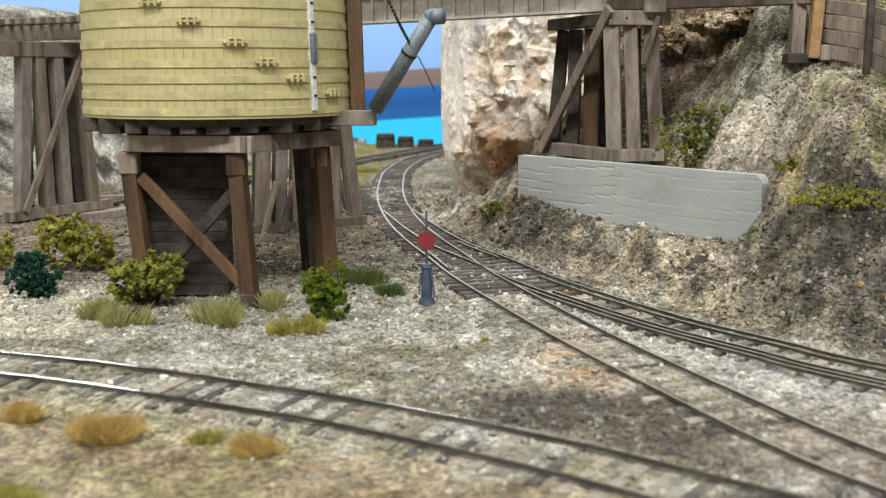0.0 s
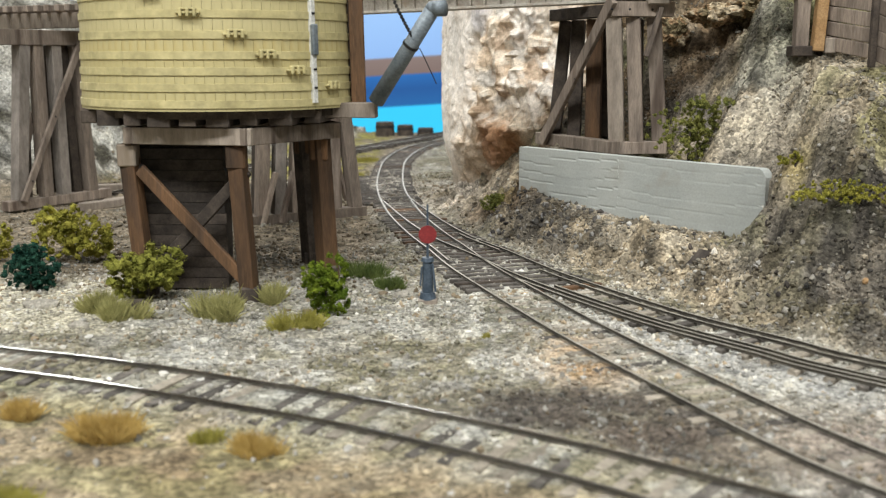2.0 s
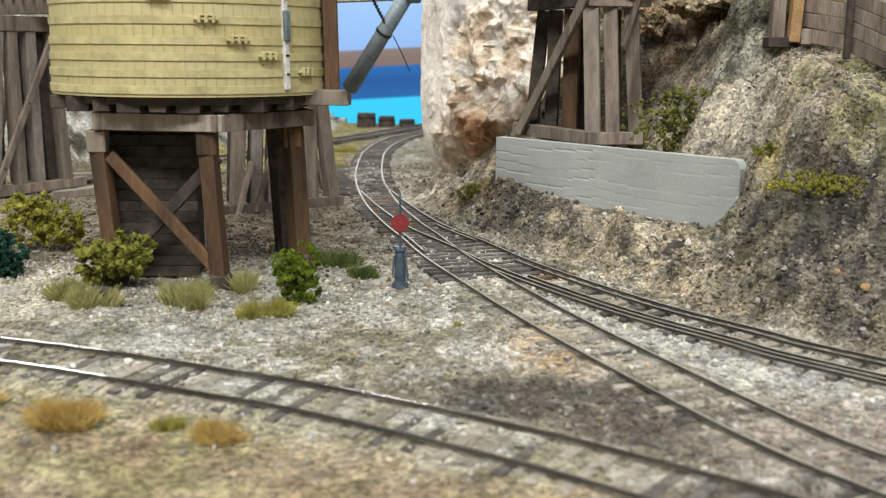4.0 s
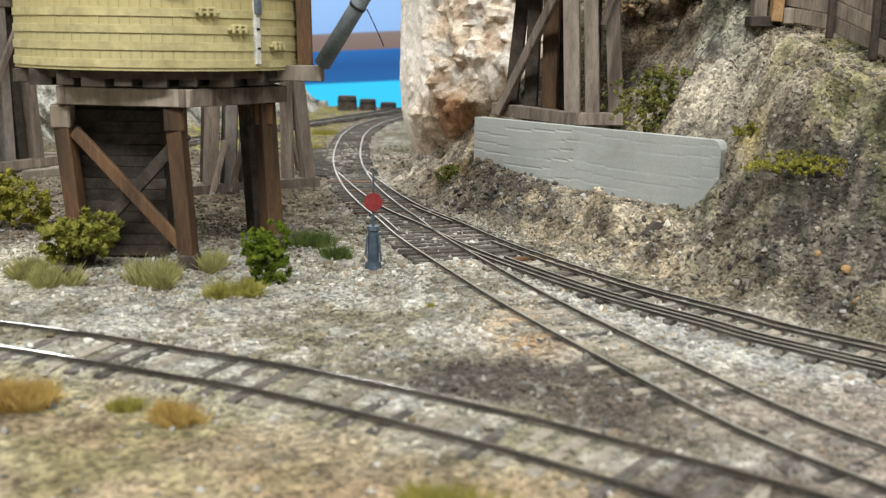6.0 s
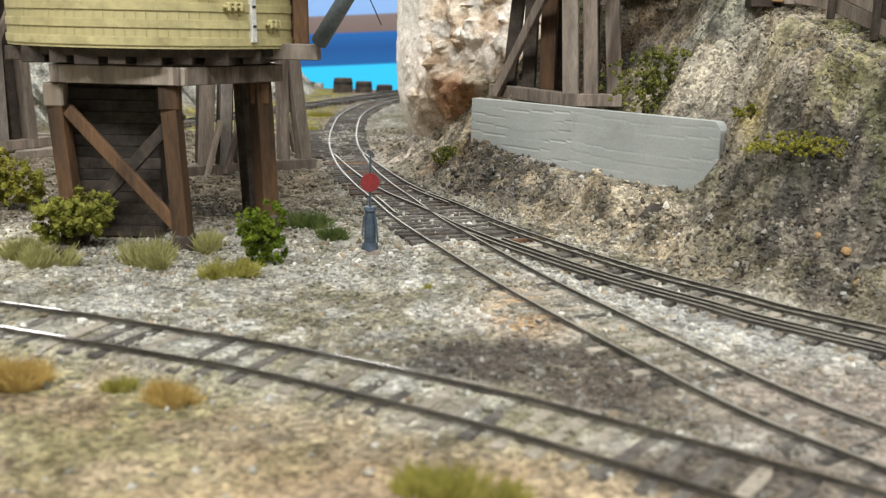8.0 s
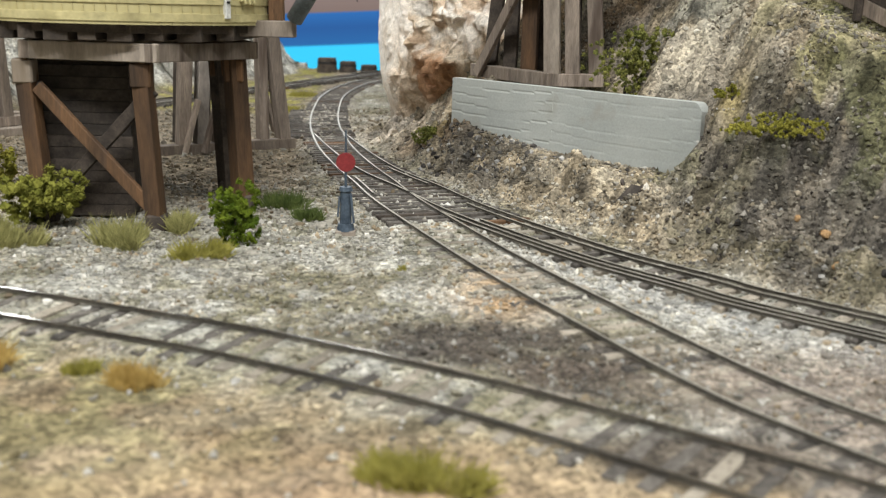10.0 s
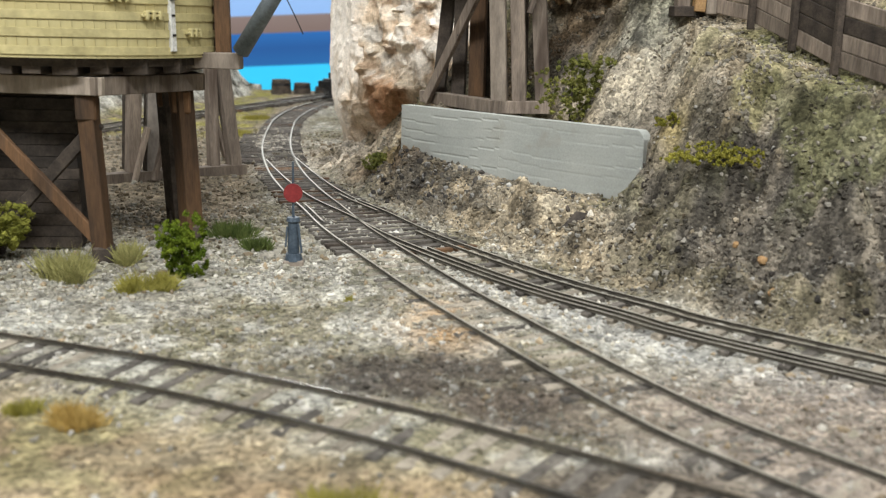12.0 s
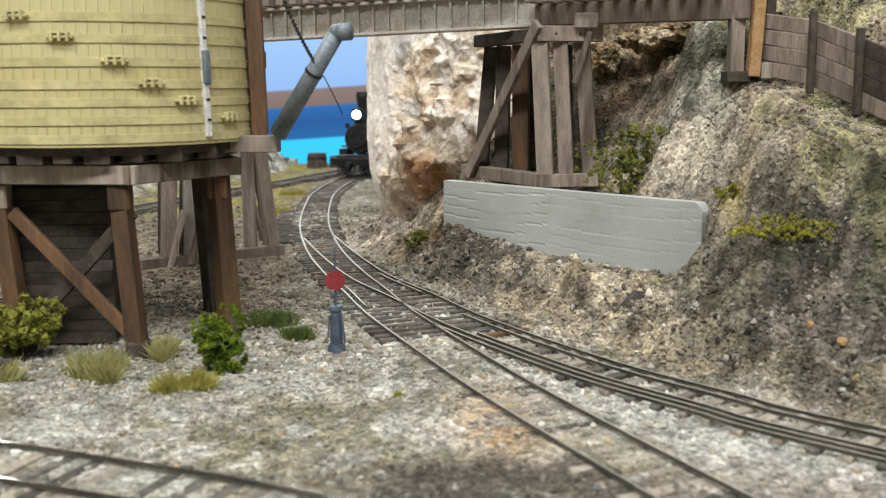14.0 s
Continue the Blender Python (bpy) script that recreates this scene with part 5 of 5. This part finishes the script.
    strew("pebbles", "larger pale pebbles in the yard", 3600, (-160, 120), (140, 430), (0.5, 1.35), lambda x, y: off_rails(x, y) * step(30, 12, -away(L_RIGHT[::12], x, y)) * step(185, 215, y + 0.42 * x) * (0.15 + 0.85 * (fbm(x / 18, y / 18, 0, 3, 97) > 0.48)), [(0.75, 0.73, 0.68), (0.6, 0.57, 0.5), (0.4, 0.37, 0.3)])
    strew("broken_rock", "dark cinders with pale chips low on the bank", 12000, (84, 215), (200, 420), (0.3, 1.4), lambda x, y: step(16, 24, -away(L_RIGHT[::12], x, y)) * step(80, 60, -away(L_RIGHT[::12], x, y)) * (0.2 + 0.8 * (fbm(x / 9, y / 9, 0, 3, 99) > 0.5)), [(0.9, 0.84, 0.74), (0.12, 0.11, 0.10), (0.10, 0.085, 0.075), (0.7, 0.6, 0.46), (0.16, 0.135, 0.11), (0.45, 0.38, 0.28), (0.95, 0.92, 0.86)])

    def wall_foot(x, y):
        dx, dy = W_C[0] - W_A[0], W_C[1] - W_A[1]
        ln = math.hypot(dx, dy)
        f, g = ((x - W_A[0]) * dx + (y - W_A[1]) * dy) / ln, ((x - W_A[0]) * dy - (y - W_A[1]) * dx) / ln
        return step(-14, -6, ln - f) * step(85, 40, ln - f) * step(-26, -12, g) * (g < -1.5) * step(13, 17, -away(L_RIGHT[::12], x, y))

    strew("broken_rock", "dark broken rock heaped at the foot of the concrete wall", 9000, (20, 130), (380, 500), (0.3, 1.5), wall_foot, [(0.16, 0.15, 0.14), (0.25, 0.23, 0.21), (0.10, 0.09, 0.085), (0.7, 0.68, 0.66)])
    for (x, y, s, lab) in ((-14, 342, 2.6, "pale flat stone beside the switch stand"), (-31, 303, 1.7, "small white stone in the gravel"), (-133, 327, 4.2, "tan boulder in the gravel"), (-112, 303, 2.4, "grey stone in the gravel")):
        t = thing("stone", x, y, height_at(x, y), lab, "stone")
        bm = bmesh.new()
        bmesh.ops.create_icosphere(bm, subdivisions=2, radius=s)
        for v in bm.verts:
            v.co = Vector((v.co.x * 1.4, v.co.y, v.co.z * 0.7)) * (1 + 0.25 * noise.noise(v.co * 0.7 + Vector((x, y, 0))))
        part("rock", bm, M_BOULDER, t)
    for x, y, s in ((133, 293.6, 1.5), (128.4, 273.5, 1.2), (129, 305, 1.0)):
        t = thing("stone", x, y, height_at(x, y) + 0.4, "small orange stone among the cinders", "stone")
        bm = bmesh.new()
        bmesh.ops.create_icosphere(bm, subdivisions=2, radius=s)
        for v in bm.verts:
            v.co *= 1 + 0.4 * noise.noise(v.co * 0.9 + Vector((x, y, 0)))
        part("rock", bm, M_ORANGE, t)
    t = thing("stone_slab", 89, 353, height_at(89, 353) + 0.2, "dark slate slab leaning on the bank", "stone")
    bm = box(bmesh.new(), 0, 0, 1.5, 6, 13, 2.4, .5, Matrix.Rotation(-0.95, 4, "Z") @ Matrix.Rotation(0.6, 4, "X"))
    part("slab", bm, M_SHADE_SLATE, t)


# ---- locomotive ----
def iron(name, bm, m, parent, label="", smooth=False):
    bmesh.ops.scale(bm, vec=(1.2, 1.2, 1.2), verts=bm.verts)
    return part(name, bm, m, parent, label, smooth)


def locomotive():
    t = thing("locomotive", 0, 0, 0, "small black steam locomotive with a lit headlamp", "locomotive")
    z = RAIL_TOP / 1.2
    glow = bpy.data.materials.new("headlamp_glow")
    glow.use_nodes = True
    b = glow.node_tree.nodes["Principled BSDF"]
    b.inputs["Emission Color"].default_value = (1, 0.95, 0.85, 1)
    b.inputs["Emission Strength"].default_value = 12
    # +y is ahead
    bm = bmesh.new()
    rod(bm, (0, -62, z + 27), (0, 2, z + 27), 11, 11, 28)
    boiler = iron("boiler", bm, M_BLACK, t, "", True)
    bm = bmesh.new()
    rod(bm, (0, 2, z + 27), (0, 3.4, z + 27), 11.4, 10.4, 28)
    rod(bm, (0, 3.2, z + 27), (0, 4.6, z + 27), 7.4, 6.6, 24)
    door = iron("smokebox_door", bm, M_BLACK, boiler)
    bm = bmesh.new()
    rod(bm, (0, -8, z + 36), (0, -8, z + 50), 3.6, 4.2, 18)
    rod(bm, (0, -8, z + 50), (0, -8, z + 58), 4.4, 5.6, 18)
    rod(bm, (0, -8, z + 58), (0, -8, z + 61), 5.8, 5.2, 18)
    iron("smokestack", bm, M_BLACK, boiler)
    bm = bmesh.new()
    rod(bm, (0, -30, z + 36), (0, -30, z + 43), 5.2, 4.4, 16)
    iron("sand_dome", bm, M_BLACK, boiler)
    bm = box(bmesh.new(), 0, 1.0, z + 44.5, 8.6, 8, 9, .6)
    lamp = iron("headlamp", bm, M_BLACK, t)
    bm = bmesh.new()
    rod(bm, (0, 5.0, z + 44.5), (0, 6.2, z + 44.5), 3.2, 3.0, 24)
    iron("lens", bm, glow, lamp, "glowing white lens")
    iron("bracket", box(bmesh.new(), 0, 0, z + 38.5, 6, 5, 4, .3), M_BLACK, lamp)
    iron("frame", box(bmesh.new(), 0, -36, z + 12, 16, 92, 5, .4), M_BLACK, t)
    iron("pilot_beam", box(bmesh.new(), 0, 14, z + 11, 33, 4.5, 5.5, .4), M_BLACK, t)
    iron("pilot_deck", box(bmesh.new(), 0, 7, z + 14.6, 26, 16, 1.6, .2), M_BLACK, t)
    bm = bmesh.new()
    for i in range(9):
        x = -12 + 3 * i
        rod(bm, (x, 14.5, z + 9), (x * 0.8, 21 - abs(x) * 0.35, z + 1.5), 0.7, None, 6)
    box(bm, 0, 19, z + 1.6, 20, 3, 1.2)
    iron("pilot", bm, M_BLACK, t)
    iron("coupler", box(bmesh.new(), 0, 19, z + 9, 3.2, 7, 3.4, .4), M_BLACK, t)
    for s in (-1, 1):
        bm = bmesh.new()
        rod(bm, (s * 12.5, -12, z + 10), (s * 12.5, 5, z + 10), 5.2, None, 18)
        box(bm, s * 12.5, -3.5, z + 16.5, 7, 12, 6, .4)
        iron("cylinder", bm, M_BLACK, t)
        for y in (-26, -42, -58):
            bm = bmesh.new()
            rod(bm, (s * 7.2, y, z + 7.5), (s * 9.6, y, z + 7.5), 7.5, None, 24)
            iron("wheel", bm, M_BLACK, t)
        bm = bmesh.new()
        rod(bm, (s * 7.2, 7, z + 4.5), (s * 9.2, 7, z + 4.5), 4.4, None, 18)
        iron("wheel", bm, M_BLACK, t)
        iron("side_rod", box(bmesh.new(), s * 11.5, -42, z + 6, 1.2, 36, 1.8, .2), M_RAIL, t)
        iron("running_board", box(bmesh.new(), s * 13.5, -34, z + 21, 6, 62, 1.2, .2), M_BLACK, t)
        iron("marker_lamp", box(bmesh.new(), s * 9.5, 1, z + 36.5, 2.4, 2.4, 3.6, .3), M_BLACK, t)
    cab = iron("cab", box(bmesh.new(), 0, -74, z + 31, 34, 24, 36, .6), M_BLACK, t)
    iron("cab_roof", box(bmesh.new(), 0, -74, z + 50, 38, 32, 2.4, .8), M_BLACK, cab)
    iron("tender", box(bmesh.new(), 0, -116, z + 24, 32, 50, 26, 1), M_BLACK, t)
    iron("tender_frame", box(bmesh.new(), 0, -116, z + 8, 20, 46, 6, .5), M_BLACK, t)
    return t


tracks()
retaining_wall()
cliff()
earth_ledge()
trestle()
water_tank()
switch_stand()
plank_fence()
plants()
barrels()
strewn_stones()
engine = locomotive()


def motions():
    """The engine creeps out from behind the cliff along the main line."""
    line = L_MID
    run = np.r_[0, np.cumsum(np.hypot(*np.diff(line, axis=0).T))]
    start = run[int(np.argmin(np.hypot(line[:, 0] - 120, line[:, 1] - 1100)))]
    rows = []
    for t, s in ENGINE_RUN:
        s += start
        x, y = np.interp(s, run, line[:, 0]), np.interp(s, run, line[:, 1])
        x2, y2 = np.interp(s - 45, run, line[:, 0]), np.interp(s - 45, run, line[:, 1])
        a = math.degrees(math.atan2(y - y2, x - x2)) - 90
        rows.append((t, pose(x * MM, y * MM, 0, 0, 0, a)))
    walk(engine, rows)


ENGINE_RUN = [(0.0, -92.0), (5.0, 8.0), (9.0, 101.0), (10.5, 137.0), (11.2, 154.0), (11.6, 160.0), (12.0, 167.5), (12.4, 177.0), (12.8, 186.0), (13.2, 200.0), (13.6, 207.5), (14.0, 219.0)]
motions()
